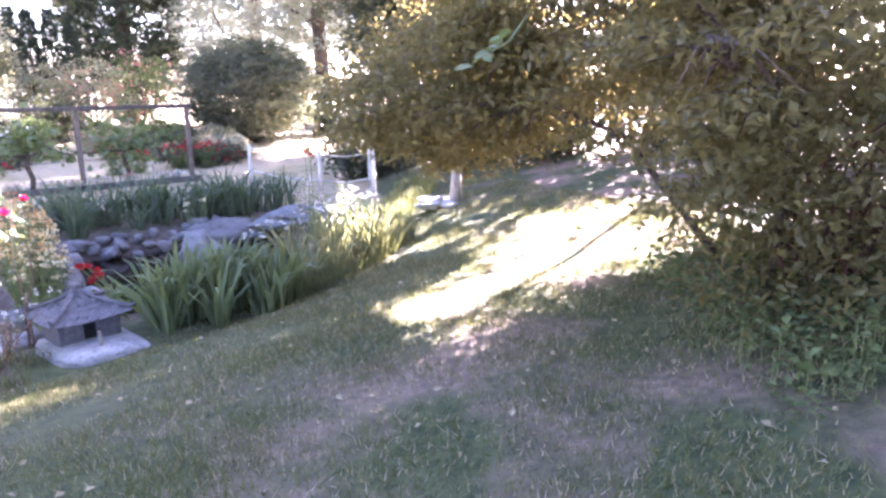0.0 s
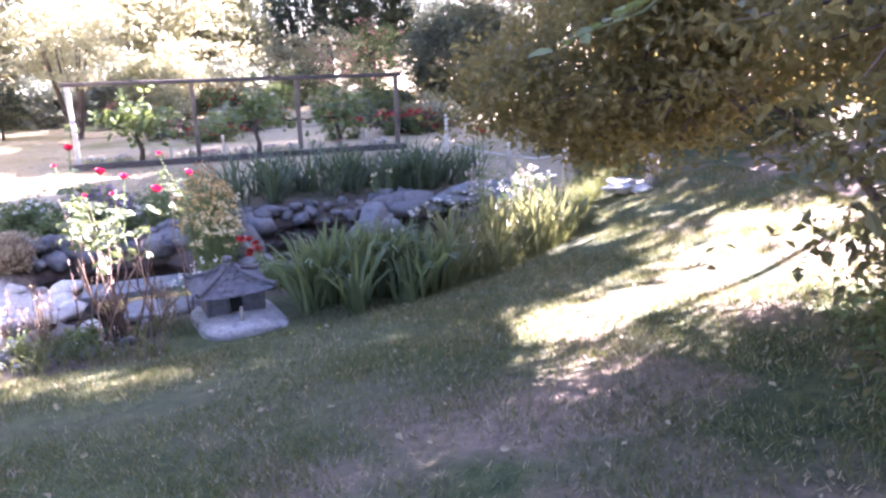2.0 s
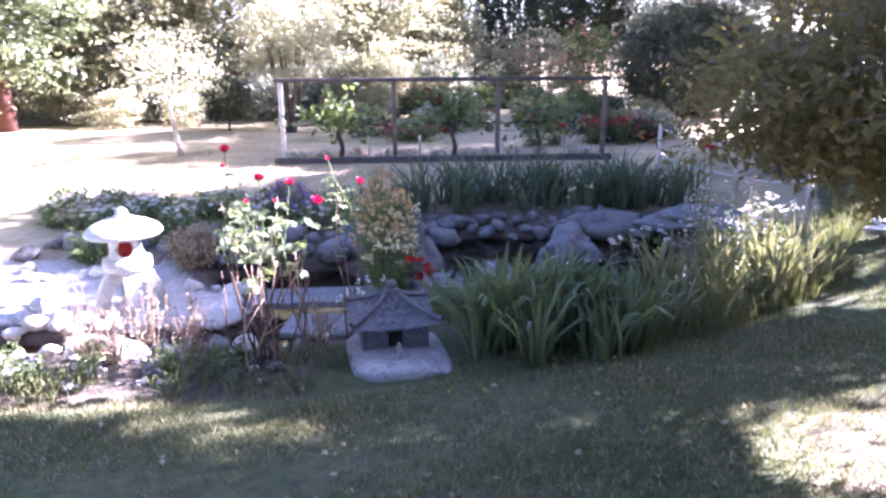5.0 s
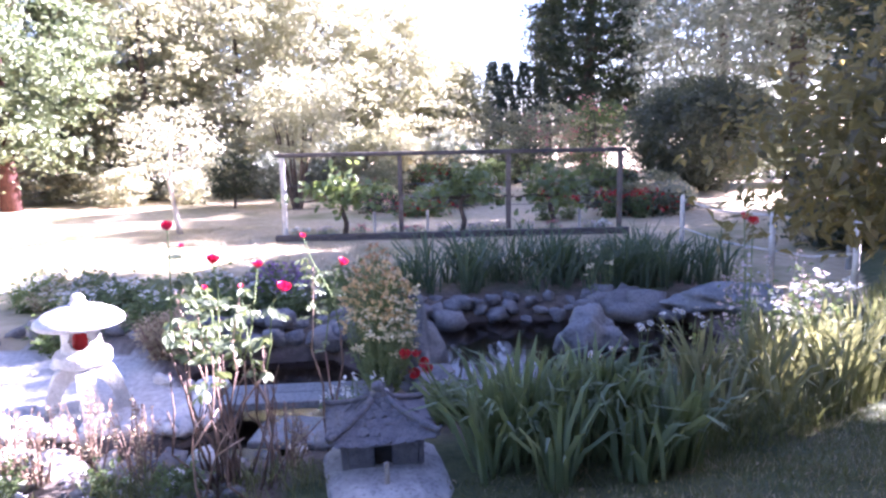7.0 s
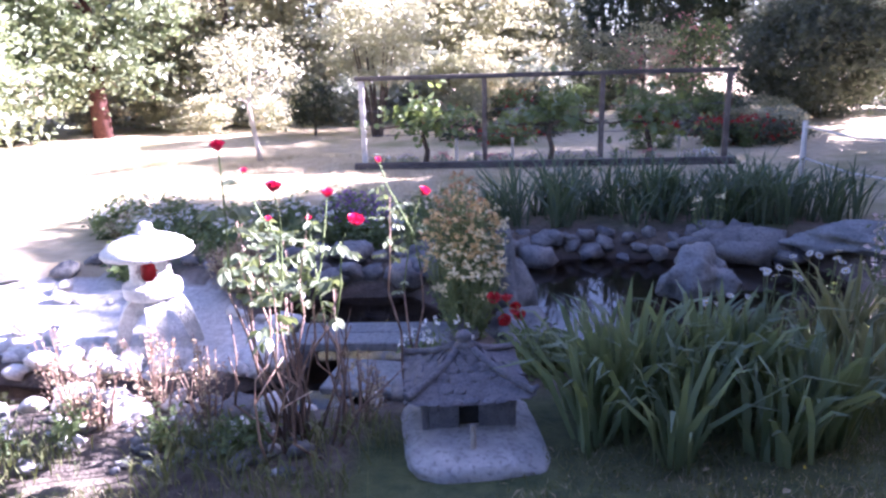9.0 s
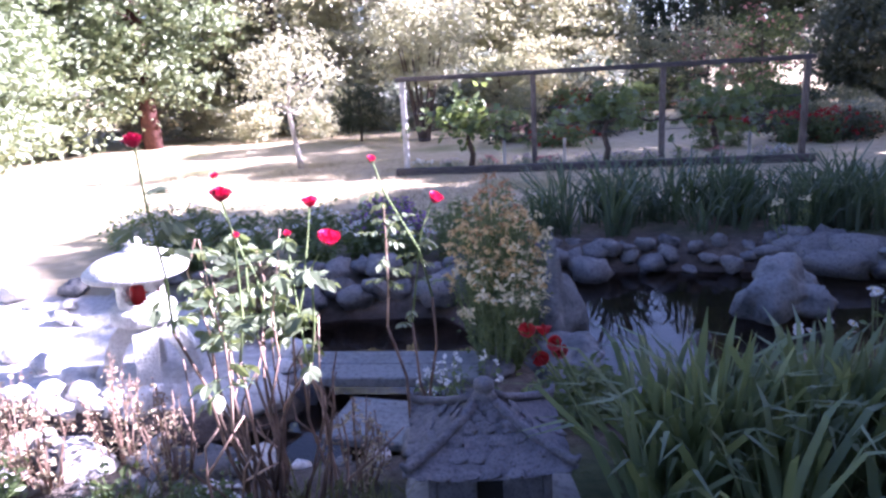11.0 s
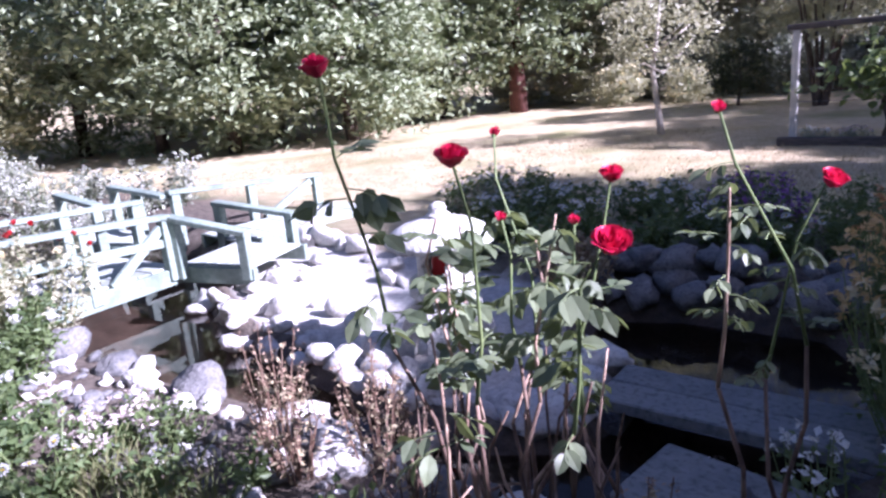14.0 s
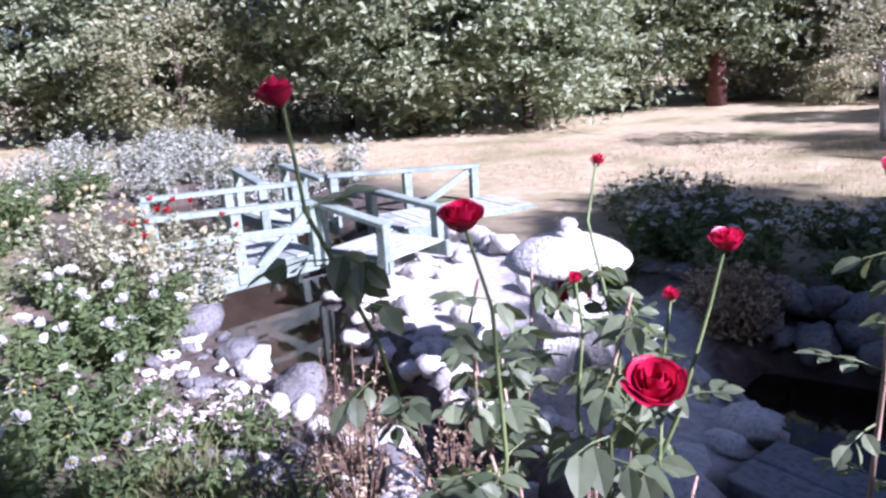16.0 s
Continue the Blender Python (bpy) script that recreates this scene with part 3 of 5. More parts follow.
# ---- small pagoda house ----
def pagoda_house():
    at = (-1.13, 4.9)
    root = thing("garden_pagoda", "small grey stone pagoda house with curled shingle roof beside the irises", "garden ornament", (*at, 0.1), 8)
    bm = bmesh.new()
    bmesh.ops.create_icosphere(bm, subdivisions=4, radius=1)
    for v in bm.verts:
        q = Vector([math.copysign(abs(k) ** 0.42, k) for k in v.co])
        q *= 1 + 0.07 * noise.noise(v.co * 2.5)
        v.co = Vector((q.x * 0.4 + 0.03, q.y * 0.42 - 0.16, q.z * 0.12 + 0.03 - 0.08 * max(0, q.x - 0.3)))
    s = Shape()
    s.bm(bm)
    part("base_slab", s, BASE_STONE, root, "thick pale rounded concrete slab", True)
    for x in (-0.24, 0.24):
        s = Shape()
        s.box((0.035, 0.42, 0.2), (x, 0, 0.24), bevel=0.004)
        part("side_wall", s, SLATE, root)
    s = Shape()
    s.box((0.44, 0.035, 0.2), (0, 0.19, 0.24), bevel=0.004)
    part("back_wall", s, SLATE, root)
    for w_, x in ((0.165, -0.1375), (0.165, 0.1375)):
        s = Shape()
        s.box((w_, 0.035, 0.2), (x, -0.19, 0.24), bevel=0.004)
        part("front_wall", s, SLATE, root)
    # thin black panel paints the shade inside the doorway
    s = Shape()
    s.box((0.115, 0.015, 0.19), (0.0, -0.165, 0.24))
    part("doorway", s, DOOR_SHADE, root, "black panel standing for the shade inside the open doorway")
    s = Shape()
    n = 9
    grid = []
    for i in range(n):
        u = i / (n - 1)
        half = 0.305 * (1 - u) ** 1.75 + 0.04
        zz = 0.335 + 0.21 * u ** 0.85
        for k in range(16):
            g = k / 16 * 2 * math.pi + math.pi / 4
            c, q = math.cos(g), math.sin(g)
            m = max(abs(c), abs(q))
            corner = (min(abs(c), abs(q)) / m) ** 3
            grid.append((half * c / m, half * 0.92 * q / m, zz + 0.035 * corner * (1 - u) ** 2))
    s.add(grid, [(i * 16 + k, i * 16 + (k + 1) % 16, (i + 1) * 16 + (k + 1) % 16, (i + 1) * 16 + k) for i in range(n - 1) for k in range(16)] + [tuple(range(16))[::-1]])
    roof = part("roof", s, SLATE, root, "sweeping dark grey roof")
    me = stone_mesh("shingle", 71, 0.25, 1, SLATE)
    for i in range(6):
        u = 0.02 + i / 6.5
        half = 0.305 * (1 - u) ** 1.75 + 0.04
        zz = 0.335 + 0.21 * u ** 0.85
        count = max(2, int(half * 2 / 0.085))
        slope = 20 + i * 9
        for side in range(4):
            for j in range(count):
                if rng.random() < 0.22:
                    continue
                a = (j + rng.uniform(0.3, 0.7)) / count * 2 - 1
                p2 = Matrix.Rotation(side * math.pi / 2, 4, "Z") @ Vector((a * half, -half * 0.97, 0))
                ob = new("shingle", me)
                ob.parent = roof
                m = pose(p2.x, p2.y * 0.92, zz + 0.008 + 0.03 * abs(a) ** 4, 0, 0, side * 90 + rng.normal() * 9) @ pose(0, 0, 0, slope, rng.normal() * 5, 0)
                ob.matrix_basis = m @ Matrix.Diagonal((rng.uniform(0.07, 0.11), rng.uniform(0.06, 0.09), 0.018, 1))
    for k in range(4):
        g = k * math.pi / 2 + math.pi / 4
        s = Shape()
        pts = [(1.414 * (0.305 * (1 - u) ** 1.75 + 0.04 + lift * 0.1) * math.cos(g), 1.3 * (0.305 * (1 - u) ** 1.75 + 0.04 + lift * 0.1) * math.sin(g), 0.345 + 0.21 * u ** 0.85 + 0.035 * (1 - u) ** 2 + lift) for u, lift in ((0.9, 0), (0.6, 0), (0.35, 0), (0.15, 0), (0.02, 0.01), (0.0, 0.05))]
        s.tube(pts, [0.022, 0.022, 0.022, 0.022, 0.02, 0.012], 6)
        part("ridge", s, SLATE, roof, smooth=True)
    s = Shape()
    s.lathe([(0.045, 0.53), (0.055, 0.55), (0.04, 0.565), (0.03, 0.575), (0.045, 0.585), (0.045, 0.615), (0.025, 0.63), (0.008, 0.635)], sides=12)
    part("finial", s, SLATE, roof, smooth=True)
    return root


pagoda_house()
s = Shape()
s.tube([(0, 0, -0.1), (0.005, 0.02, 0.07), (0, 0.03, 0.15)], [0.016, 0.016, 0.014], 8)
peg = solid("garden_peg", s, GREY_WOOD, "short wooden peg leaning before the pagoda doorway", "peg", (-1.08, 4.47, 0.22))

# ---- plank and slab over the channel ----
plank = thing("plank_bridge", "flat grey plank laid across the water channel", "plank", (-1.88, 6.47, 0.06), 1)
for y in (-0.115, 0.115):
    s = Shape()
    s.box((1.35, 0.225, 0.07), (0, y, 0), bevel=0.008)
    part("board", s, SLAB, plank)
for k, x in enumerate((-2.5, -1.35)):
    s = Shape()
    s.box((0.16, 0.4, 0.14), bevel=0.01)
    solid("plank_block", s, SLATE, "dark stone block carrying the plank", "block", (x, 6.43, -0.045), 4, "plank blocks")
s = Shape()
s.box((0.75, 0.5, 0.06), bevel=0.012)
solid("stepping_slab", s, SLAB, "blue-grey stepping slab low in the channel", "slab", (-1.75, 5.75, 0.03), -8)

# ---- zigzag footbridge ----
def footbridge():
    root = thing("footbridge", "low zigzag footbridge of pale green painted wood, sunlit", "bridge", (0, 0, 0))
    deck_z = 0.2
    corner = np.array((-7.1, 6.6))

    def run(p, q, width):
        p, q = np.array(p), np.array(q)
        d = q - p
        length = np.linalg.norm(d)
        d = d / length
        n = np.array((-d[1], d[0]))
        turn = math.degrees(math.atan2(d[1], d[0]))
        s = Shape()
        s.box((length, 0.06, 0.16), (*(p + q) / 2, deck_z - 0.07), turn, bevel=0.005)
        part("fascia", s, PAINT, root)
        far = (p + q) / 2 + n * width
        s = Shape()
        s.box((length, 0.06, 0.16), (*far, deck_z - 0.07), turn, bevel=0.005)
        part("fascia", s, PAINT, root)
        board = Shape()
        board.box((0.13, width - 0.05, 0.03), bevel=0.004)
        me = board.mesh("deck_board")
        me.materials.append(DECK_SUNLIT)
        for k in range(int(length / 0.14)):
            ob = new("deck_board", me)
            ob.parent = root
            m = p + d * (0.07 + k * 0.14) + n * width / 2
            ob.matrix_basis = pose(m[0], m[1], deck_z + 0.012 + rng.normal() * 0.002, 0, 0, turn)

    def brace(p, q, zp, zq):
        p, q = np.array((*p, zp)), np.array((*q, zq))
        d = q - p
        s = Shape()
        s.box((np.linalg.norm(d), 0.05, 0.09), tuple((p + q) / 2), math.degrees(math.atan2(d[1], d[0])), (0, -math.degrees(math.atan2(d[2], math.hypot(d[0], d[1])))), bevel=0.005)
        part("brace", s, PAINT, root)

    def rail(p, q, zp, zq, posts, mid=0.0):
        p, q = np.array(p), np.array(q)
        d = q - p
        length = np.linalg.norm(d)
        turn = math.degrees(math.atan2(d[1], d[0]))
        tilt = -math.degrees(math.atan2(zq - zp, length))
        s = Shape()
        s.box((length + 0.08, 0.13, 0.05), (*(p + q) / 2, (zp + zq) / 2), turn, (0, tilt), bevel=0.006)
        part("handrail", s, PAINT, root)
        if mid:
            s = Shape()
            s.box((length, 0.045, 0.075), (*(p + q) / 2, (zp + zq) / 2 - mid), turn, (0, tilt), bevel=0.005)
            part("mid_rail", s, PAINT, root)
        for u in posts:
            m = p + d * u
            s = Shape()
            h = zp + (zq - zp) * u - deck_z + 0.08
            s.box((0.1, 0.1, h), (m[0], m[1], deck_z - 0.1 + h / 2), turn, bevel=0.006)
            part("post", s, PAINT, root)
    run((-6.95, 4.9), corner, 1.1)
    run(corner, (-6.25, 6.85), 0.85)
    run((-7.3, 7.45), (-7.1, 9.45), 0.9)
    run((-10.3, 6.75), (-8.25, 6.78), 0.55)
    rail((-7.05, 6.56), (-6.3, 6.83), 0.7, 0.55, (0.02, 0.97))
    rail((-6.97, 5.0), (-7.08, 6.5), 0.83, 0.72, (0.0, 0.48, 1.0), 0.25)
    rail((-8.1, 5.2), (-8.44, 6.96), 0.83, 0.7, (0.0, 0.5, 0.97))
    rail((-10.07, 7.49), (-8.45, 7.3), 0.72, 0.7, (0.02, 0.5))
    rail((-8.4, 7.36), (-8.09, 9.33), 0.74, 0.62, (0.02, 0.5, 0.98))
    rail((-10.27, 6.89), (-8.8, 6.68), 0.72, 0.7, (0.03, 0.97))
    rail((-7.72, 7.5), (-6.75, 7.75), 0.62, 0.5, (0.02, 0.97))
    brace((-7.09, 6.46), (-7.04, 5.9), 0.62, 0.2)
    brace((-8.1, 9.2), (-8.2, 8.5), 0.56, 0.2)
    return root


footbridge()

# ---- trellis with vines ----
def trellis():
    root = thing("trellis", "long weathered timber trellis with a dark top beam", "trellis", (0, 15.45, 0.2))
    for x in (-3.5, -0.99, 1.37, 3.85):
        s = Shape()
        s.box((0.1, 0.1, 1.76), (x, 0, 0.88), bevel=0.008)
        part("post", s, WHITE_WOOD if x < -3 else POST_WOOD, root)
    s = Shape()
    s.box((7.6, 0.13, 0.09), (0.17, 0, 1.8), bevel=0.01)
    part("top_beam", s, BEAM_WOOD, root, "dark weathered top beam")
    for z in (0.65, 1.15):
        s = Shape()
        s.tube([(-3.5, 0, z), (0.2, 0, z - 0.01), (3.85, 0, z)], 0.006, 4)
        part("wire", s, SLATE, root)
    return root


trellis()
s = Shape()
s.box((7.6, 0.16, 0.14), bevel=0.012)
solid("bed_edging", s, BEAM_WOOD, "grey timber edging along the vine bed", "edging", (0.15, 15.1, 0.26))

# ---- white sticks and wires by the pond ----
fence = thing("stick_fence", "thin white posts joined by sagging rails beside the pond", "fence", (0, 0, 0))
STICKS = [(3.87, 12.09, 1.25), (3.95, 9.35, 1.28), (4.75, 8.8, 1.3), (5.9, 10.6, 1.3)]
for x, y, z in STICKS:
    s = Shape()
    g = ground_z(x, y)
    s.tube([(x, y, g - 0.05), (x + 0.01, y, (g + z) / 2), (x, y, z)], [0.045, 0.042, 0.038], 8)
    part("post", s, WHITE_WOOD, fence, smooth=True)
for (x, y, z), (u, v, q) in ((STICKS[0], STICKS[1]), (STICKS[1], STICKS[2]), (STICKS[2], STICKS[3])):
    for drop in (0.08, 0.55):
        s = Shape()
        s.tube([(x, y, z - drop), ((x + u) / 2, (y + v) / 2, (z + q) / 2 - drop - 0.06), (u, v, q - drop)], 0.015, 5)
        part("rail", s, WHITE_WOOD, fence)
s = Shape()
zz = ground_z(5.1, 6.9)
s.tube([(0, 0, -0.05), (0.03, 0.02, 0.4), (0.07, 0.03, 0.8), (0.12, 0.02, 1.2)], [0.11, 0.085, 0.08, 0.06], 9)
s.tube([(0.05, 0.02, 0.7), (0.16, 0.0, 0.95), (0.2, -0.02, 1.1)], [0.05, 0.04, 0.02], 7)
solid("weathered_post", s, GREY_WOOD, "leaning weathered driftwood post on a flat rock", "post", (5.1, 6.9, zz), smooth=True)

# ---- trees and shrubs ----
def blob_points(centre, radius, count, shell=0.55, squash=1.0):
    d = rng.normal(size=(count, 3))
    d /= np.linalg.norm(d, axis=1)[:, None]
    r = rng.uniform(shell, 1.0, count)[:, None] ** 0.7
    return np.asarray(centre) + d * r * np.asarray(radius) * np.array([1, 1, squash])


def crown_points(centre, radii, clumps, per, size, low=-1.0):
    """Leaves in clumps over an uneven crown with gaps."""
    d = rng.normal(size=(clumps, 3))
    d /= np.linalg.norm(d, axis=1)[:, None]
    d[:, 2] = np.maximum(d[:, 2], low)
    c = np.asarray(centre) + d * np.asarray(radii) * rng.uniform(0.6, 1.05, clumps)[:, None]
    k = rng.uniform(0.6, 1.4, clumps)
    pts = c[:, None] + rng.normal(size=(clumps, per, 3)) * (size * k)[:, None, None] * np.array([0.5, 0.5, 0.13])
    pts[:, :, 2] -= 0.35 * np.linalg.norm((pts - c[:, None])[:, :, :2], axis=2)
    return pts.reshape(-1, 3)


def limbs(shape, base, top, radius, spread, count, seed_bend=0.15):
    base, top = np.array(base, float), np.array(top, float)
    mid = (base + top) / 2 + rng.normal(size=3) * np.array([seed_bend, seed_bend, 0])
    shape.tube([base, base * 0.6 + mid * 0.4, mid, mid * 0.4 + top * 0.6, top], [radius * 1.25, radius, radius * 0.8, radius * 0.5, radius * 0.2], 9)
    for k in range(count):
        u = rng.uniform(0.35, 0.85)
        start = base + (top - base) * u
        ang = rng.uniform(0, 2 * np.pi)
        end = start + np.array([math.cos(ang) * spread, math.sin(ang) * spread, spread * rng.uniform(0.3, 0.9)]) * rng.uniform(0.6, 1.0)
        bend = (start + end) / 2 + rng.normal(size=3) * 0.1 * spread
        shape.tube([start, bend, end], [radius * 0.45, radius * 0.28, radius * 0.08], 6)


def tree(name, label, category, x, y, tall, wide, leaf, bark, size, clumps, per, clear=0.25, trunk=0.14, group="", flowers=None, clump=None, low=-1.0):
    z = ground_z(x, y)
    root = thing(name, label, category, (x, y, z), group=group)
    s = Shape()
    limbs(s, (0, 0, -0.1), (0, 0, tall * 0.85), trunk, wide * 0.6, 7)
    part("trunk", s, bark, root, smooth=True)
    s = Shape()
    mid, half = tall * (1 + clear) / 2, tall * (1 - clear) / 2
    s.leaves(crown_points((0, 0, mid), (wide, wide, half), clumps, per, clump or wide * 0.3, low), size)
    part("crown", s, leaf, root, kind="stuff")
    if flowers:
        s = Shape()
        s.leaves(crown_points((0, 0, mid), (wide * 1.03, wide * 1.03, half * 1.03), int(clumps * 0.5), max(4, per // 5), (clump or wide * 0.3) * 0.8), size * 0.9, 0.9)
        part("blossom", s, flowers, root, kind="stuff")
    return root


HEDGE_AT = [(-14.6, 16.4, 6.5, 2.3), (-16.6, 14.0, 7.5, 2.6), (-19.5, 13.6, 8.0, 2.8), (-22.8, 12.9, 8.5, 3.0), (-26.0, 10.5, 8.5, 3.2), (-29.0, 6.5, 8.0, 3.2), (-16.2, 19.0, 8.0, 2.8), (-30.5, 1.0, 9.0, 3.5), (-18.5, 17.0, 9.5, 3.2), (-24.0, 17.0, 10.0, 3.5), (-24.5, 9.2, 7.0, 2.6), (-27.5, 7.0, 8.0, 2.8), (-15.6, 21.5, 9.0, 2.8), (-18.0, 25.0, 11.0, 3.6), (-25.0, 25.0, 12.0, 4.5), (-33.0, 15.0, 12.0, 4.5), (-26.5, 3.0, 7.0, 2.6), (-31.0, -5.0, 10.0, 4.0)]
for k, (x, y, tall, wide) in enumerate(HEDGE_AT):
    tree("hedge_tree", "dense sunlit broadleaf tree forming the tall boundary hedge", "tree", x, y, tall, wide, (HEDGE, PALE_LEAF, HEDGE, HEDGE)[k % 4] if k != 1 else HEDGE, BARK, 0.21, 150, 95, 0.02, 0.16, "boundary hedge", clump=0.9)
tree("golden_shrub", "yellow-green leafy shrub in front of the hedge", "shrub", -21.5, 9.4, 4.2, 2.2, GOLD_LEAF, BARK, 0.17, 160, 30, 0.02, 0.08, clump=0.6)
tree("conifer", "tall conifer with a red-brown trunk and hanging boughs", "tree", -13.5, 23.2, 11.0, 3.2, HEDGE, RED_BARK, 0.21, 520, 38, 0.1, 0.26, clump=0.6)
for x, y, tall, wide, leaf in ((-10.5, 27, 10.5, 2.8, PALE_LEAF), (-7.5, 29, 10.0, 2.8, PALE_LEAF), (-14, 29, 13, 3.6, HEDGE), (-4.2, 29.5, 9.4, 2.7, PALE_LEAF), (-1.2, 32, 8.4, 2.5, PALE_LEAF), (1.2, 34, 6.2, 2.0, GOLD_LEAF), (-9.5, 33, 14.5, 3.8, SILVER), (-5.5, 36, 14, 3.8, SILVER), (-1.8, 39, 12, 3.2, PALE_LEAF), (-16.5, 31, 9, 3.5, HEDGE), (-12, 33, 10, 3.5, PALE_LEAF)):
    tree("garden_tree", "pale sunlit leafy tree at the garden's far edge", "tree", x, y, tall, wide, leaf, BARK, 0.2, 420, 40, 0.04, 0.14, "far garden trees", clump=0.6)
for k, x in enumerate((4.3, 5.2, 6.1, 7.2)):
    root = thing("column_cypress", "narrow dark columnar cypress", "tree", (x, 40 + (k % 2) * 0.5, 0.3), group="columnar cypresses")
    s = Shape()
    s.tube([(0, 0, -0.1), (0, 0, 2.0), (0, 0, 5.6)], [0.12, 0.1, 0.03], 7)
    part("trunk", s, BARK, root)
    s = Shape()
    h = rng.uniform(0.1, 6.2, 2600)
    r = 0.55 * np.sqrt(np.clip(1 - (h / 6.4) ** 3, 0.02, 1)) * rng.uniform(0.7, 1.05, 2600)
    g = rng.uniform(0, 2 * np.pi, 2600)
    s.leaves(np.column_stack([r * np.cos(g), r * np.sin(g), h]), 0.22, 0.5, 1.5)
    part("crown", s, CONIFER, root)
tree("dark_conifer", "very tall dark conifer behind the flower borders", "tree", 11.0, 44, 17, 3.6, CONIFER, BARK, 0.28, 800, 50, 0.02, 0.4, clump=0.8)
tree("large_tree", "large grey-green tree with spreading boughs", "tree", 15.0, 27.5, 15, 4.6, SILVER, BARK, 0.26, 600, 42, 0.28, 0.36, clump=0.8)
tree("large_tree", "large grey-green tree with spreading boughs", "tree", 17.0, 39, 15, 5.2, SILVER, BARK, 0.28, 700, 46, 0.12, 0.4, clump=0.9)
tree("large_tree", "large dark green tree beyond the lawn", "tree", 24, 33, 13, 5.0, DARK_BUSH, BARK, 0.32, 320, 34, 0.08, 0.36, clump=1.1)
tree("round_bush", "large round dark green bush with twiggy stems", "shrub", 10.0, 25.0, 4.1, 2.5, ROUND_BUSH, BARK, 0.15, 460, 80, 0.06, 0.1, clump=0.65)
tree("dark_shrub", "low dark purple shrub at the lawn's edge", "shrub", 14.8, 27, 2.6, 1.8, CONIFER, BARK, 0.16, 120, 30, 0.05, 0.06)
tree("flowering_shrub", "rhododendron covered in rosy red blossom", "shrub", 6.2, 33.5, 3.6, 1.9, GOLD_LEAF, BARK, 0.16, 130, 26, 0.05, 0.06, "blossom shrubs", ROSY)
tree("flowering_shrub", "rhododendron covered in rosy red blossom", "shrub", 8.8, 35, 4.2, 2.0, HERB, BARK, 0.16, 130, 26, 0.05, 0.06, "blossom shrubs", ROSY)
tree("flowering_shrub", "shrub with cream plumes of blossom", "shrub", 3.9, 33.5, 3.4, 1.3, GOLD_LEAF, BARK, 0.16, 110, 26, 0.05, 0.06, "blossom shrubs", CREAM)
tree("green_mound", "clipped dark green mounded shrub", "shrub", 3.6, 31.0, 2.1, 1.35, DARK_BUSH, BARK, 0.13, 160, 30, 0.02, 0.05, clump=0.35)
tree("green_mound", "small bright green mounded shrub", "shrub", 2.9, 29.3, 1.2, 0.75, HERB, BARK, 0.1, 80, 30, 0.02, 0.04, clump=0.25)
tree("small_shrub", "small dark green shrub on the far lawn", "shrub", -6.3, 22.6, 1.7, 0.75, DARK_BUSH, BARK, 0.09, 120, 30, 0.2, 0.04, clump=0.25)
tree("young_tree", "young fruit tree with a pale trunk and thin crown", "tree", -6.17, 16.79, 3.1, 1.15, PALE_LEAF, PALE_BARK, 0.1, 110, 18, 0.42, 0.06, clump=0.35)
for x, y, leaf, fl in ((-3.0, 25.5, HERB, ROSY), (-1.6, 26, GOLD_LEAF, CREAM), (0.2, 26.5, HERB, SCARLET), (1.8, 26, HERB, WHITE), (4.8, 27, HERB, CREAM), (6.3, 23.5, HERB, SCARLET), (5.1, 21.5, HERB, None), (-8.2, 24.5, PALE_LEAF, CREAM), (-10.2, 24.0, PALE_LEAF, CREAM), (-11.6, 25.0, PALE_LEAF, None)):
    tree("border_plant", "bushy flowering plant in the far border", "plant", x, y, rng.uniform(0.9, 1.5), 0.8, leaf, STALK, 0.11, 70, 26, 0.02, 0.02, "far border plants", fl, clump=0.3)
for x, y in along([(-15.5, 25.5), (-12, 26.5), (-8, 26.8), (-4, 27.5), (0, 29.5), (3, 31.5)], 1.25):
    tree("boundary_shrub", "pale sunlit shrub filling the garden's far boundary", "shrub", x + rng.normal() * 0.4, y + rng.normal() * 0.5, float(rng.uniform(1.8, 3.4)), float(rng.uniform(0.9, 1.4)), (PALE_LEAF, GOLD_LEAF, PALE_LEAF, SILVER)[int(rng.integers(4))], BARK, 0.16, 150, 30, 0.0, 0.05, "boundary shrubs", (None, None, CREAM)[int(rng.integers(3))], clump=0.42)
for x, y in scatter([(-2.5, 18.5), (6, 17.8), (8.5, 22), (7, 27), (-2.5, 27)], 30):
    tree("border_plant", "bushy plant in the flower border behind the trellis", "plant", x, y, float(rng.uniform(0.5, 1.1)), 0.7, (HERB, SILVER, DARK_BUSH, GOLD_LEAF)[int(rng.integers(4))], STALK, 0.1, 60, 24, 0.02, 0.02, "far border plants", (None, None, CREAM, ROSY, SCARLET)[int(rng.integers(5))], clump=0.28)
root = thing("multi_stem_shrub", "tall shrub with several bare dark stems", "shrub", (-4.2, 21.8, ground_z(-4.2, 21.8)))
for k in range(7):
    g = k * 0.9
    s = Shape()
    s.tube([(0.1 * math.cos(g), 0.1 * math.sin(g), -0.05), (0.28 * math.cos(g), 0.28 * math.sin(g), 1.0), (0.6 * math.cos(g), 0.6 * math.sin(g), 2.6)], [0.06, 0.05, 0.02], 7)
    part("stem", s, BARK, root)
s = Shape()
s.leaves(crown_points((0, 0, 3.0), (1.5, 1.5, 1.4), 170, 28, 0.45), 0.15)
part("crown", s, PALE_LEAF, root)

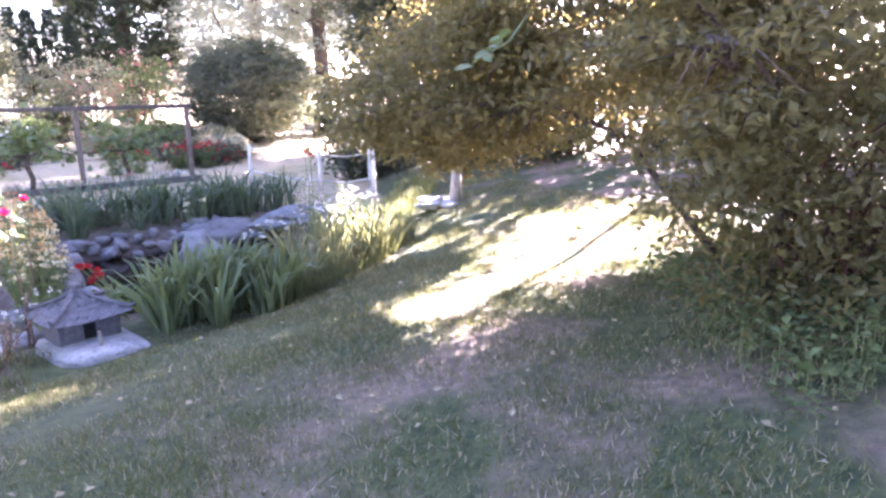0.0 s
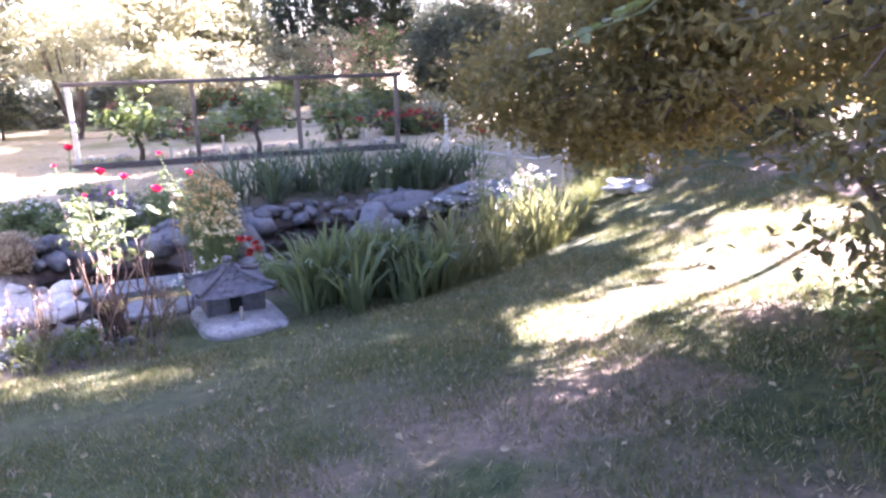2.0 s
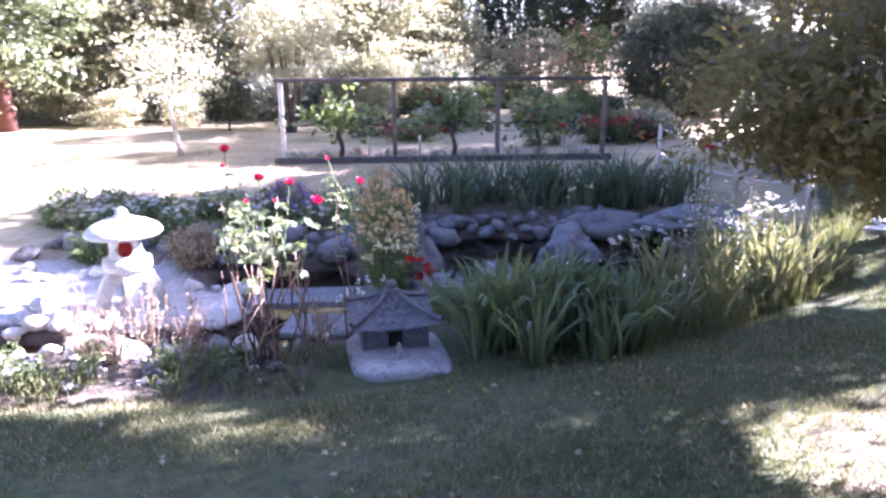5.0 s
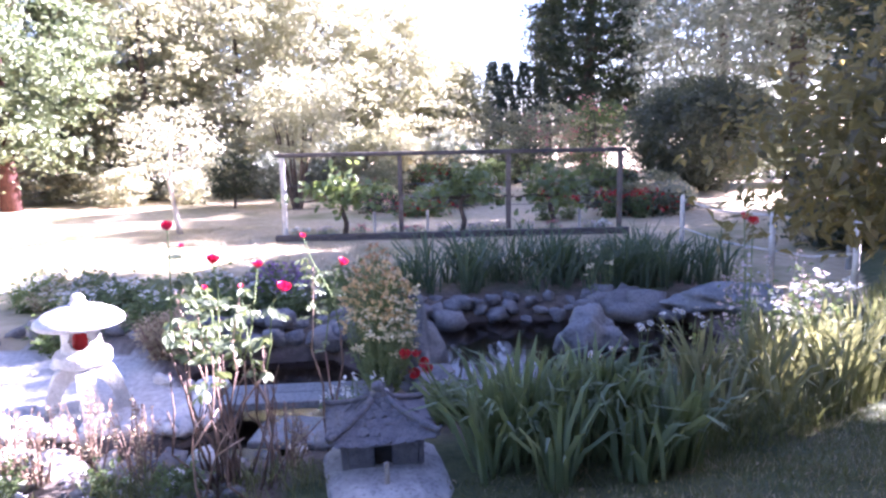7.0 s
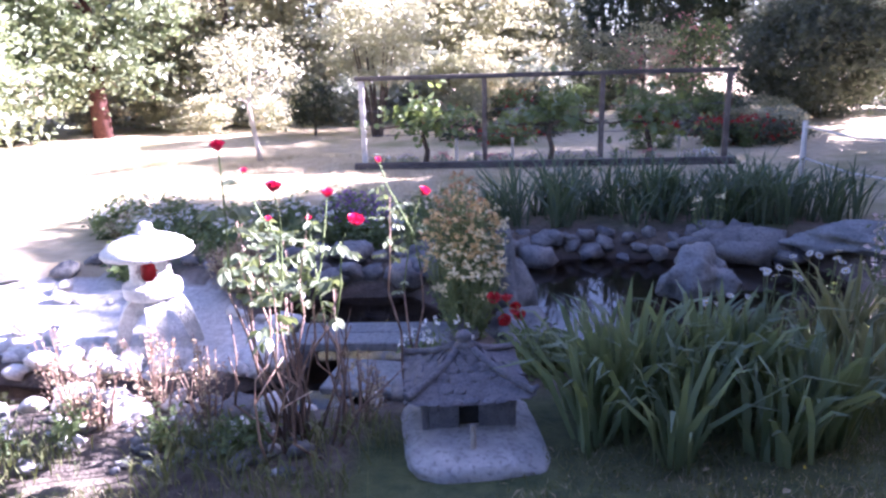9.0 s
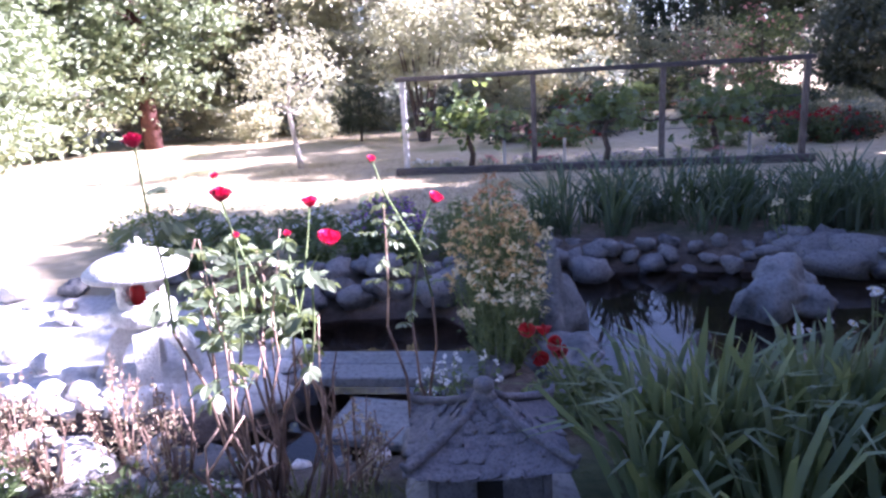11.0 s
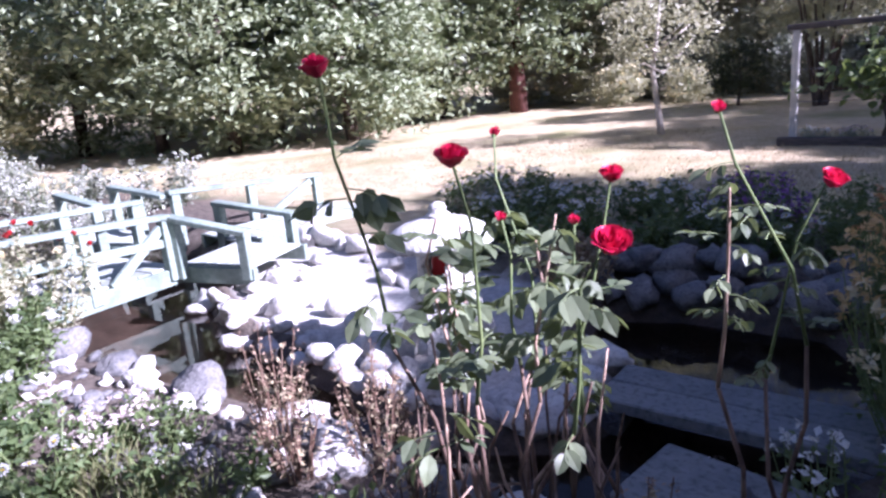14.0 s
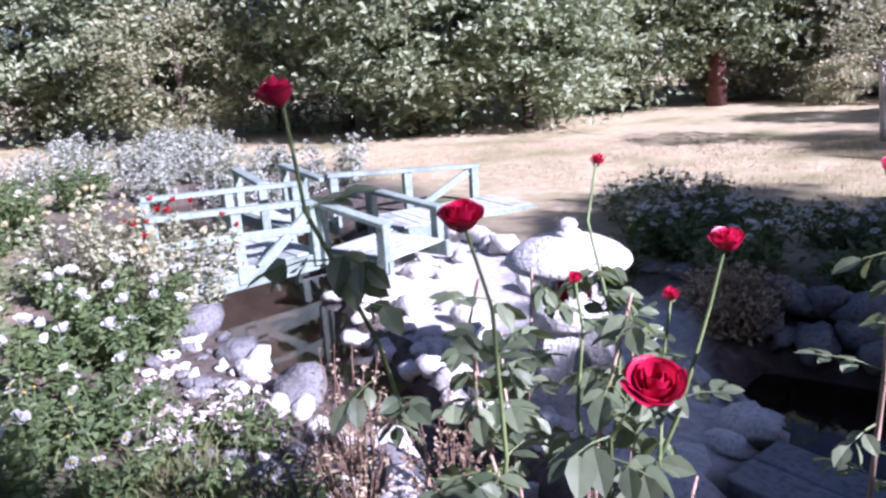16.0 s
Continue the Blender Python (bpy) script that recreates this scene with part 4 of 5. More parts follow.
# shade trees along the lawn's edge, mostly unseen, placed where their shadows are wanted
# the last three stand unseen behind the camera, added to block sky light
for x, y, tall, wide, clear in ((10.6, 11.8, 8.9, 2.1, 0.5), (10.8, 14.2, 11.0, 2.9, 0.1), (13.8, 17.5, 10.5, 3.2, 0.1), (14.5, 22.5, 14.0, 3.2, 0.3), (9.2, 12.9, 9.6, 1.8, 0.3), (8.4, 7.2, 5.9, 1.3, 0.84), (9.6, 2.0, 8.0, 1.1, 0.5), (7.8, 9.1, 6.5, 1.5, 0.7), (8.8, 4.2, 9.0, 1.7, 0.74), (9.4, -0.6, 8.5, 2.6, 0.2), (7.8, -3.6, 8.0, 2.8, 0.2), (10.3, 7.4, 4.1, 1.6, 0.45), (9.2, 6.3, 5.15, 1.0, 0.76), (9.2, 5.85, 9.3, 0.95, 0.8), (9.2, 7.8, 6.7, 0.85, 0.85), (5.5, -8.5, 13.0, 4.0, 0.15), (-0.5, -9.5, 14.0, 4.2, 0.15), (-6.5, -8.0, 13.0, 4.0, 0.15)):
    tree("shade_tree", "leafy tree placed to shade the garden, mostly out of view", "tree", x, y, tall, wide, DARK_BUSH, BARK, 0.24, (620 if tall > 5.2 else 40), 40, clear, 0.16 if clear < 0.6 else 0.055, "lawn edge trees", clump=0.55)

# the last five are added only to darken gaps behind the arching shrub
for x, y, tall, wide in ((7.3, 3.0, 0.9, 0.8), (8.2, 7.8, 1.5, 1.1), (8.0, 9.6, 1.9, 1.2), (9.4, 11.6, 2.2, 1.3), (7.2, 12.6, 1.6, 1.0), (10.8, 9.8, 2.2, 1.3), (11.5, 14.5, 2.4, 1.5), (9.2, 3.2, 3.0, 1.4), (9.0, 1.0, 3.0, 1.4), (8.8, 5.4, 2.2, 1.2), (9.0, -1.2, 3.0, 1.4), (8.4, -3.0, 3.0, 1.5)):
    tree("dark_shrub", "dark leafy undergrowth below the lawn edge trees, partly added to darken gaps", "shrub", x, y, tall, wide, DARK_BUSH, BARK, 0.12, 170, 30, 0.0, 0.04, "lawn edge undergrowth", clump=0.35)

# ---- large shrub over the lawn ----
PATCH = [(0.75, 2.4), (1.2, 3.3), (1.9, 3.4), (2.5, 3.75), (3.1, 3.7), (4.2, 3.1), (3.6, 2.2), (3.0, 1.95), (2.2, 1.9), (1.75, 2.3), (1.2, 2.0)]
root = thing("arching_shrub", "large arching shrub with dark foliage hanging over the lawn", "shrub", (0, 0, 0))
g0 = ground_z(2.9, 0.4)
STEMS = [((2.2, 0.6), (1.2, 2.6, 2.3)), ((2.4, 0.3), (1.2, 1.6, 3.6)), ((2.7, 0.2), (2.6, 3.2, 3.4)), ((2.0, -0.1), (1.3, -0.6, 3.0)), ((3.0, 0.5), (3.9, 3.4, 3.3)), ((2.6, -0.4), (2.0, -2.0, 3.4)), ((1.7, 0.2), (0.9, 0.3, 2.6))]
for (x, y), top in STEMS:
    s = Shape()
    b = np.array([x, y, ground_z(x, y) - 0.05])
    t = np.array(top)
    m = b * 0.5 + t * 0.5 + np.array([0.2, -0.2, 0.35])
    s.tube([b, b * 0.6 + m * 0.4, m, m * 0.45 + t * 0.55 + np.array([0, 0, 0.15]), t], [0.04, 0.03, 0.022, 0.014, 0.005], 7)
    for k in range(14):
        u = rng.uniform(0.3, 0.95)
        st = m * (1 - u) + t * u
        en = st + rng.normal(size=3) * np.array([0.28, 0.28, 0.18]) - np.array([0.05, 0, 0.12])
        s.tube([st, (st + en) / 2 + np.array([0, 0, 0.08]), en], [0.016, 0.01, 0.004], 5)
    part("stem", s, BARK, root, smooth=True)
leaf_at = [crown_points((3.0, 2.7, 3.1), (2.2, 2.0, 1.15), 560, 60, 0.34), crown_points((2.7, 0.2, 2.7), (2.1, 1.9, 1.5), 540, 60, 0.34), crown_points((3.6, 1.5, 2.5), (1.2, 0.75, 1.1), 260, 60, 0.3), crown_points((2.0, -0.1, 1.7), (1.3, 1.1, 0.9), 190, 50, 0.3), crown_points((1.55, 2.85, 2.45), (1.15, 0.85, 0.72), 380, 60, 0.33)]
pts = np.concatenate(leaf_at)
lawn_z = height(pts[:, 0], pts[:, 1])
over_walk = (pts[:, 0] + 0.93 < 1.1 * (pts[:, 1] - 0.69)) & (pts[:, 2] > 2.3 + 0.6 * np.clip(pts[:, 0] - 0.4, 0, 3) + rng.normal(size=len(pts)) * 0.12)
room = ~over_walk & (pts[:, 2] > lawn_z + (1.15 + 0.2 * np.sin(pts[:, 0] * 3.1)) * np.clip((pts[:, 1] - 0.2) / 1.0, 0, 1))
# gap through which the sun reaches the lawn
run = (pts[:, 2] - 0.8) / SUN.z
foot = pts[:, :2] - np.outer(run, (SUN.x, SUN.y))
lit = inside(foot[:, 0], foot[:, 1], PATCH) & (rng.random(len(pts)) < 0.97)
clear_of_walk = np.min([np.hypot(pts[:, 0] - e[0], pts[:, 1] - e[1]) for _, e, _, _ in PATH], axis=0) > 1.0
pts = pts[room & ~lit & clear_of_walk]
for k in range(3):
    s = Shape()
    s.leaves(pts[k::3], 0.063, 0.5, 0.8, 0.25)
    part("foliage", s, YEW, root, "dark foliage with yellow leaves lit from behind" if k == 0 else "", kind="stuff")
s = Shape()
for k in range(60):
    x, y = rng.uniform(1.5, 2.9), rng.uniform(-1.2, 0.3)
    z = ground_z(x, y)
    s.tube([(x, y, z), (x + rng.normal() * 0.15, y + rng.normal() * 0.15, z + 0.6), (x + rng.normal() * 0.3, y + rng.normal() * 0.3, z + rng.uniform(1.0, 1.6))], [0.012, 0.009, 0.004], 5)
part("twig_mass", s, RED_BARK, root, kind="stuff")

root = thing("ground_ivy", "low broad-leaved weeds under the arching shrub", "plant", (0, 0, 0))
q = scatter([(0.25, -0.6), (1.0, 0.2), (2.2, 1.5), (3.0, 1.4), (2.6, 0), (1.2, -1.2)], 2400)
q = np.column_stack([q, height(q[:, 0], q[:, 1]) + rng.uniform(0.02, 0.45, 2400) ** 1.5])
for k in range(3):
    s = Shape()
    s.leaves(q[k::3], 0.05, 0.7, 0.4)
    part("foliage", s, HERB, root, kind="stuff")
s = Shape()
for x, y, z in q[::12]:
    foot = ground_z(x, y)
    s.tube([(x, y, foot - 0.01), (x + 0.01, y, (foot + z) / 2), (x, y, z)], [0.003, 0.0025, 0.0015], 4)
part("stalk_mass", s, STALK, root, kind="stuff")

# hanging spray of broad pale leaves
root = thing("hanging_branch", "thin branch with broad pale green leaves hanging into view", "branch", (0, 0, 0))
tip, start = np.array([-0.15, 0.83, 2.47]), np.array([1.2, 1.7, 2.85])
s = Shape()
s.tube([start, start * 0.5 + tip * 0.5 + np.array([0, 0, -0.06]), tip], [0.012, 0.007, 0.003], 6)
part("twig", s, STALK, root)
s = Shape()
u = rng.uniform(0.3, 1.05, 16)[:, None]
s.broad(start * (1 - u) + tip * u - np.array([0, 0, 0.02]), rng.normal(size=(16, 3)) * np.array([0.6, 0.6, 0.1]) + np.array([-0.6, 0.1, -0.25]), 0.085, 0.6)
part("foliage", s, VINE, root, kind="stuff")

# ---- irises ----
def iris_clump(label, polygon, count, tall, wide, leaf, lean=0.45, name="iris_clump", heart=None, fans=0):
    root = thing(name, label, "plant", (0, 0, 0))
    for k in range(3):
        s = Shape()
        if fans:
            for x, y in scatter(polygon, fans):
                foot = np.array([[x, y]]) + rng.normal(size=(count // (3 * fans), 2)) * 0.055
                s.blades(on_ground(foot), tall * rng.uniform(0.7, 1.2), wide, lean * rng.uniform(0.7, 1.5), 0.3, (x, y))
        else:
            s.blades(on_ground(scatter(polygon, count // 3)), tall, wide, lean, 0.35, heart)
        part("foliage", s, leaf, root, kind="stuff")
    return root


def ring(x, y, rx, ry, n=12):
    return [(x + rx * math.cos(k / n * 6.283), y + ry * math.sin(k / n * 6.283)) for k in range(n)]


iris_clump("large clump of sword-leaved irises beside the pagoda", ring(0.14, 4.86, 0.74, 0.46), 1000, 0.56, 0.04, IRIS_SHADED, 0.42, fans=13)
iris_clump("sunlit clump of yellow-green irises on the bank", [(0.75, 5.2), (1.7, 5.1), (2.8, 5.6), (3.5, 6.3), (3.3, 6.9), (2.3, 6.4), (1.2, 5.9)], 700, 0.5, 0.036, IRIS_SUNLIT, 0.42, fans=15)
iris_clump("dense bed of dark green irises on the far bank", [(-1.0, 9.85), (0.6, 9.9), (2.4, 9.8), (3.6, 9.7), (4.0, 10.7), (2.6, 11.0), (0.6, 10.9), (-0.9, 10.7)], 1500, 0.66, 0.028, IRIS_DARK, 0.7, "iris_bed", fans=26)
iris_clump("tall bright grass growing by the weathered post", [(3.6, 6.4), (4.6, 7.4), (6.0, 8.4), (6.8, 9.6), (6.0, 9.6), (4.4, 8.2)], 1500, 0.26, 0.012, GRASS, 0.5, "grass_clump")
iris_clump("short pale grass fringing the iris clumps", [(0.3, 4.62), (1.6, 4.85), (2.9, 5.5), (3.7, 6.2), (3.4, 6.3), (2.4, 5.6), (1.2, 5.2)], 1000, 0.24, 0.01, GRASS, 0.6, "grass_clump")

# ---- flowers ----
def petals(shape, at, radius, count, open_up, curl, cup, layers=3, axis=None):
    """A bloom of cupped, overlapping petals in turns around its heart, the outer ones curling at the lip."""
    axis = Vector((0, 0, 1) if axis is None else axis).normalized()
    m = Matrix.Translation(at) @ axis.to_track_quat("Z", "Y").to_matrix().to_4x4()
    made = []
    for layer in range(layers):
        u = layer / max(1, layers - 1)
        r0 = radius * (0.26 + 0.5 * u)
        tall = radius * (1.45 - 0.3 * u)
        n = max(3, count - 2 + layer // 2)
        for k in range(n):
            g = k / n * 6.283 + layer * 0.9 + rng.normal() * 0.12
            flare = open_up * u * rng.uniform(0.5, 1.1)
            high = tall * rng.uniform(0.9, 1.06)
            pts = []
            for v in (0.0, 0.3, 0.6, 0.85, 1.0):
                rr = r0 * math.sin(min(1.0, 0.12 + v * 1.7) * 1.5708) + radius * flare * max(0.0, v - 0.45) ** 1.4
                zz = high * v ** 0.85 - radius * curl * u * max(0.0, v - 0.82) * 2.2
                ww = (0.55 + 0.7 * math.sin(0.35 + v * 1.9)) * (0.85 - 0.12 * u) * (0.88 if v == 1.0 else 1)
                for j in (-1, -0.5, 0, 0.5, 1):
                    ang = g + j * ww * 0.85
                    rad = rr * (1 + 0.1 * cup * abs(j) * v)
                    pts.append(m @ Vector((rad * math.cos(ang), rad * math.sin(ang), zz - 0.1 * radius * j * j * v * v)))
            one = shape or Shape()
            made.append(one)
            one.add(pts, [(i * 5 + j, i * 5 + j + 1, i * 5 + j + 6, i * 5 + j + 5) for i in range(4) for j in range(4)])
    return made


def rose_bush(label, base, heads, twigs=8, leaf_size=0.064, name="rose_bush"):
    """heads: x, y, z of the bloom and its radius."""
    bx, by = base
    bz = ground_z(bx, by)
    root = thing(name, label, "plant", (0, 0, 0))
    for x, y, z, r in heads:
        b = np.array([bx, by, bz]) + rng.normal(size=3) * np.array([0.1, 0.1, 0]) - np.array([0, 0, 0.04])
        t = np.array([x, y, z])
        knee = b * 0.42 + t * 0.58 + rng.normal(size=3) * np.array([0.07, 0.07, 0.04])
        neck = t * 0.75 + knee * 0.25 + rng.normal(size=3) * np.array([0.03, 0.03, 0.01])
        low, high = Shape(), Shape()
        low.tube([b, b * 0.66 + knee * 0.34 + rng.normal(size=3) * 0.035, b * 0.3 + knee * 0.7 + rng.normal(size=3) * 0.035, knee], [0.0095, 0.0085, 0.007, 0.006], 6)
        high.tube([knee, knee * 0.6 + neck * 0.4 + rng.normal(size=3) * 0.02, neck, t * 0.9 + neck * 0.1, t], [0.006, 0.005, 0.004, 0.0035, 0.0035], 6)
        part("cane", low, CANE, root, smooth=True)
        part("stem", high, STALK if r else CANE_PALE, root, smooth=True)
        n = int(3 + 7 * np.linalg.norm(t - knee))
        u = (rng.uniform(0.0, 0.82, n) if r else rng.uniform(0.35, 1.0, n))[:, None]
        at = np.where(u < 0.75, knee + (neck - knee) * u / 0.75, neck + (t - neck) * (u - 0.75) / 0.25)
        ang = rng.uniform(0, 6.283, n)
        fall = rng.uniform(-0.8, 0.5, n)
        petiole = rng.uniform(0.06, 0.1, n)[:, None]
        out = np.column_stack([np.cos(ang), np.sin(ang), fall * 0.6])
        s = Shape()
        for far, side in ((0.45, 1.15), (0.45, -1.15), (0.8, 0.95), (0.8, -0.95), (1.0, 0.0)):
            way = np.column_stack([np.cos(ang + side), np.sin(ang + side), fall - 0.25])
            s.broad(at + out * petiole * far, way, leaf_size, 0.66)
        part("foliage", s, ROSE_LEAF, root, kind="stuff")
        s = Shape()
        for p0, p1 in zip(at, at + out * petiole):
            s.tube([p0, p0 * 0.5 + p1 * 0.5 + np.array([0, 0, 0.006]), p1], [0.002, 0.0016, 0.001], 4)
        part("petiole_mass", s, STALK, root, kind="stuff")
        if r:
            wide_open = r > 0.038
            s = Shape()
            s.lathe([(0.003, -0.012), (0.009, -0.008), (0.011, 0.0), (0.006, 0.008)], tuple(t - np.array([0, 0, r * 0.45])), 8)
            bloom = part("bloom", s, STALK, root, "deep red rose bloom")
            for s in petals(None, tuple(t - np.array([0, 0, r * 0.7])), r * 0.86, 5, 0.6 if wide_open else 0.25, 0.3, 0.5, 5 if wide_open else 3, rng.normal(size=3) * 0.15 + np.array([0.1, -0.2, 1])):
                part("petal", s, RED, bloom, smooth=True)
    for k in range(twigs):
        b = np.array([bx, by, bz]) + rng.normal(size=3) * np.array([0.14, 0.14, 0])
        e = b + np.array([rng.normal() * 0.17, rng.normal() * 0.15, rng.uniform(0.45, 1.0)])
        s = Shape()
        m = b * 0.5 + e * 0.5 + rng.normal(size=3) * 0.06
        s.tube([b, b * 0.5 + m * 0.5 + rng.normal(size=3) * 0.02, m, m * 0.5 + e * 0.5 + rng.normal(size=3) * 0.025, e], [0.008, 0.007, 0.006, 0.005, 0.003], 6)
        f = m + rng.normal(size=3) * 0.1 + np.array([0, 0, 0.25])
        s.tube([m, m * 0.5 + f * 0.5 + rng.normal(size=3) * 0.02, f], [0.007, 0.005, 0.003], 5)
        part("bare_cane", s, CANE if k % 4 else CANE_PALE, root, smooth=True)
    return root


rose_bush("tall rose bush with deep red blooms and bare lower canes", (-2.05, 4.72), [(-2.16, 4.25, 1.86, 0.04), (-2.01, 4.48, 1.64, 0.046), (-1.63, 4.5, 1.47, 0.048), (-1.89, 5.08, 1.5, 0.044), (-2.44, 5.3, 1.6, 0.03), (-2.2, 4.95, 1.38, 0.024), (-2.0, 5.05, 1.36, 0.026), (-2.3, 4.8, 1.25, 0), (-2.15, 4.6, 1.3, 0), (-2.4, 5.0, 1.35, 0), (-2.05, 4.4, 1.22, 0), (-2.2, 5.15, 1.25, 0), (-1.95, 4.85, 1.42, 0), (-2.25, 4.7, 1.42, 0)], 15)
rose_bush("thin rose plant with one red bloom beside the channel", (-1.55, 5.2), [(-1.37, 5.32, 1.46, 0.045), (-1.59, 5.06, 1.68, 0.026), (-1.51, 4.89, 1.5, 0)], 0, 0.042)


def flower_plant(name, label, at, stems, tall, spread, leaf, leaf_size, leaf_count, bloom_mat, bloom, kind="star", stalk=None, bloom_low=0.8):
    """A bushy plant: stems, leaves and many small blooms."""
    x, y = at
    root = thing(name, label, "plant", (x, y, ground_z(x, y)))
    s, ends = Shape(), []
    for k in range(stems):
        g, r = rng.uniform(0, 6.283), spread * math.sqrt(rng.random())
        h = tall * rng.uniform(bloom_low, 1.0) * (1 - 0.25 * (r / spread) ** 2)
        b = np.array([0.4 * r * math.cos(g), 0.4 * r * math.sin(g), -0.03])
        e = np.array([r * math.cos(g), r * math.sin(g), h])
        s.tube([b, b * 0.45 + e * 0.55 + rng.normal(size=3) * 0.02, e], [0.006, 0.004, 0.002], 4)
        ends.append(e)
    part("stalk_mass", s, stalk or STALK, root, kind="stuff")
    if leaf_count:
        s = Shape()
        u = rng.random(leaf_count)
        e = np.array(ends)[rng.integers(len(ends), size=leaf_count)]
        at_ = e * np.column_stack([0.4 + 0.6 * u, 0.4 + 0.6 * u, u * 0.92]) + rng.normal(size=(leaf_count, 3)) * leaf_size * 0.6
        at_[:, 2] = np.maximum(at_[:, 2], 0.01)
        s.leaves(at_, leaf_size, 0.55, 0.5)
        part("foliage", s, leaf, root, kind="stuff")
    if bloom_mat:
        heads, hearts = Shape(), Shape()
        for e in ends:
            if kind == "daisy":
                tilt = Vector((rng.normal() * 0.4, rng.normal() * 0.4 - 0.2, 1)).normalized()
                m = Matrix.Translation(e) @ tilt.to_track_quat("Z", "Y").to_matrix().to_4x4()
                for k in range(12):
                    g = k / 12 * 6.283
                    heads.add([m @ Vector((bloom * f * math.cos(g + d), bloom * f * math.sin(g + d), zz * bloom)) for f, d, zz in ((0.25, 0, 0), (0.75, -0.2, 0.06), (1, 0, 0.0), (0.75, 0.2, 0.06))], [(0, 1, 2, 3)])
                hearts.lathe([(bloom * 0.27, 0), (bloom * 0.2, bloom * 0.12), (0.001, bloom * 0.15)], tuple(e), 6)
            elif kind == "rose":
                petals(heads, tuple(e), bloom, 4, 0.9, 0.2, 0.5, 3, rng.normal(size=3) * 0.4 + np.array([0, -0.2, 1]))
            elif kind == "spike":
                n = 16
                heads.leaves(e + np.column_stack([rng.normal(size=(n, 2)) * bloom * 0.5, -rng.uniform(0, tall * 0.4, n)]), bloom, 0.8)
            else:
                n = 6
                heads.leaves(np.repeat(e[None], n, 0) + rng.normal(size=(n, 3)) * bloom * 0.2, bloom, 0.6, 0.6)
        part("blossom", heads, bloom_mat, root, kind="stuff")
        if hearts.n:
            part("blossom_centre", hearts, YELLOW, root, kind="stuff")
    return root


# conical yellow-flowered bush on the spit
for at, tall, spread, count in (((-1.2, 6.75), 1.15, 0.33, 150), ((-1.15, 6.45), 0.85, 0.3, 70), ((-1.05, 7.1), 1.1, 0.25, 60)):
    flower_plant("columbine_bush", "tall feathery plant with apricot flowers on the spit", at, count, tall, spread, HERB, 0.042, int(9 * count), APRICOT if tall > 1.12 else CREAM, 0.046, bloom_low=0.5)
flower_plant("columbine_bush", "fading rust-coloured flower heads above the spit", (-1.22, 6.9), 70, 1.28, 0.27, HERB, 0.04, 300, RUST, 0.03, bloom_low=0.8)
for at in ((-1.5, 6.05), (-1.95, 6.15), (-1.25, 5.6)):
    flower_plant("white_columbine", "slender plant with small white star flowers", at, 9, 0.5, 0.2, HERB, 0.05, 90, WHITE, 0.035)

# scarlet flowers rising from the iris clump
def scarlet(label, base, heads):
    root = thing("scarlet_lily", label, "flower", (0, 0, 0))
    for x, y, z in heads:
        s = Shape()
        b = np.array([*base, ground_z(*base)])
        s.tube([b, b * 0.4 + np.array([x, y, z]) * 0.6 + np.array([0.03, 0, 0]), (x, y, z)], [0.008, 0.007, 0.005], 6)
        part("stem", s, STALK, root)
        s = Shape()
        s.lathe([(0.004, -0.01), (0.009, 0.0), (0.006, 0.02), (0.002, 0.03)], (x, y, z), 8)
        bloom = part("bloom", s, STALK, root)
        for s in petals(None, (x, y, z), 0.044, 6, 0.7, 0.4, 0.4, 2, rng.normal(size=3) * 0.5 + np.array([0, -0.6, 0.7])):
            part("petal", s, SCARLET, bloom, smooth=True)


scarlet("drooping scarlet lily flowers beside the pagoda", (-0.62, 5.35), [(-0.95, 5.5, 0.7), (-0.87, 5.52, 0.68), (-0.8, 5.5, 0.64), (-0.9, 5.46, 0.6), (-0.78, 5.52, 0.57)])
scarlet("single tall scarlet flower with pink buds among the irises", (2.0, 6.3), [(2.05, 6.44, 1.53), (2.12, 6.42, 1.5)])
flower_plant("pink_spire", "tall flower spires with pink buds among the irises", (2.05, 6.4), 6, 1.2, 0.16, HERB, 0.07, 60, PINK, 0.05, "spike")
for at in ((2.6, 6.5), (2.9, 6.75), (3.2, 6.9), (2.4, 6.75)):
    flower_plant("white_campion", "tall plant with clusters of white flowers", at, 8, 0.85, 0.28, HERB, 0.06, 120, WHITE, 0.045, "star")
flower_plant("pink_spire", "pale pink flower spires behind the irises", (2.85, 7.0), 8, 1.15, 0.3, HERB, 0.07, 120, PINK, 0.04, "spike")
for at in ((1.3, 6.6), (1.7, 6.75), (0.9, 6.5)):
    flower_plant("oxeye_daisy", "thin-stemmed white daisies by the pond", at, 8, 0.8, 0.25, HERB, 0.05, 60, WHITE, 0.035, "daisy")
flower_plant("cream_flower", "sparse cream flowers at the far shore", (1.7, 9.55), 10, 0.55, 0.25, HERB, 0.05, 80, CREAM, 0.04)

# daisies behind the lantern
for k, (x, y) in enumerate(scatter([(-6.8, 9.6), (-5.0, 8.7), (-3.4, 8.6), (-2.2, 8.9), (-2.4, 10.2), (-4.2, 10.6), (-6.4, 10.6)], 22)):
    flower_plant("daisy_clump", "clump of white daisies in the shade behind the lantern", (x, y), 16, 0.42, 0.38, HERB, 0.07, 420, WHITE, 0.04, "daisy")
for x, y in ((-2.75, 9.6), (-2.35, 9.3), (-2.6, 10.0)):
    flower_plant("purple_flower", "clump of purple flower spikes", (x, y), 14, 0.6, 0.28, HERB, 0.07, 300, PURPLE, 0.045, "spike")
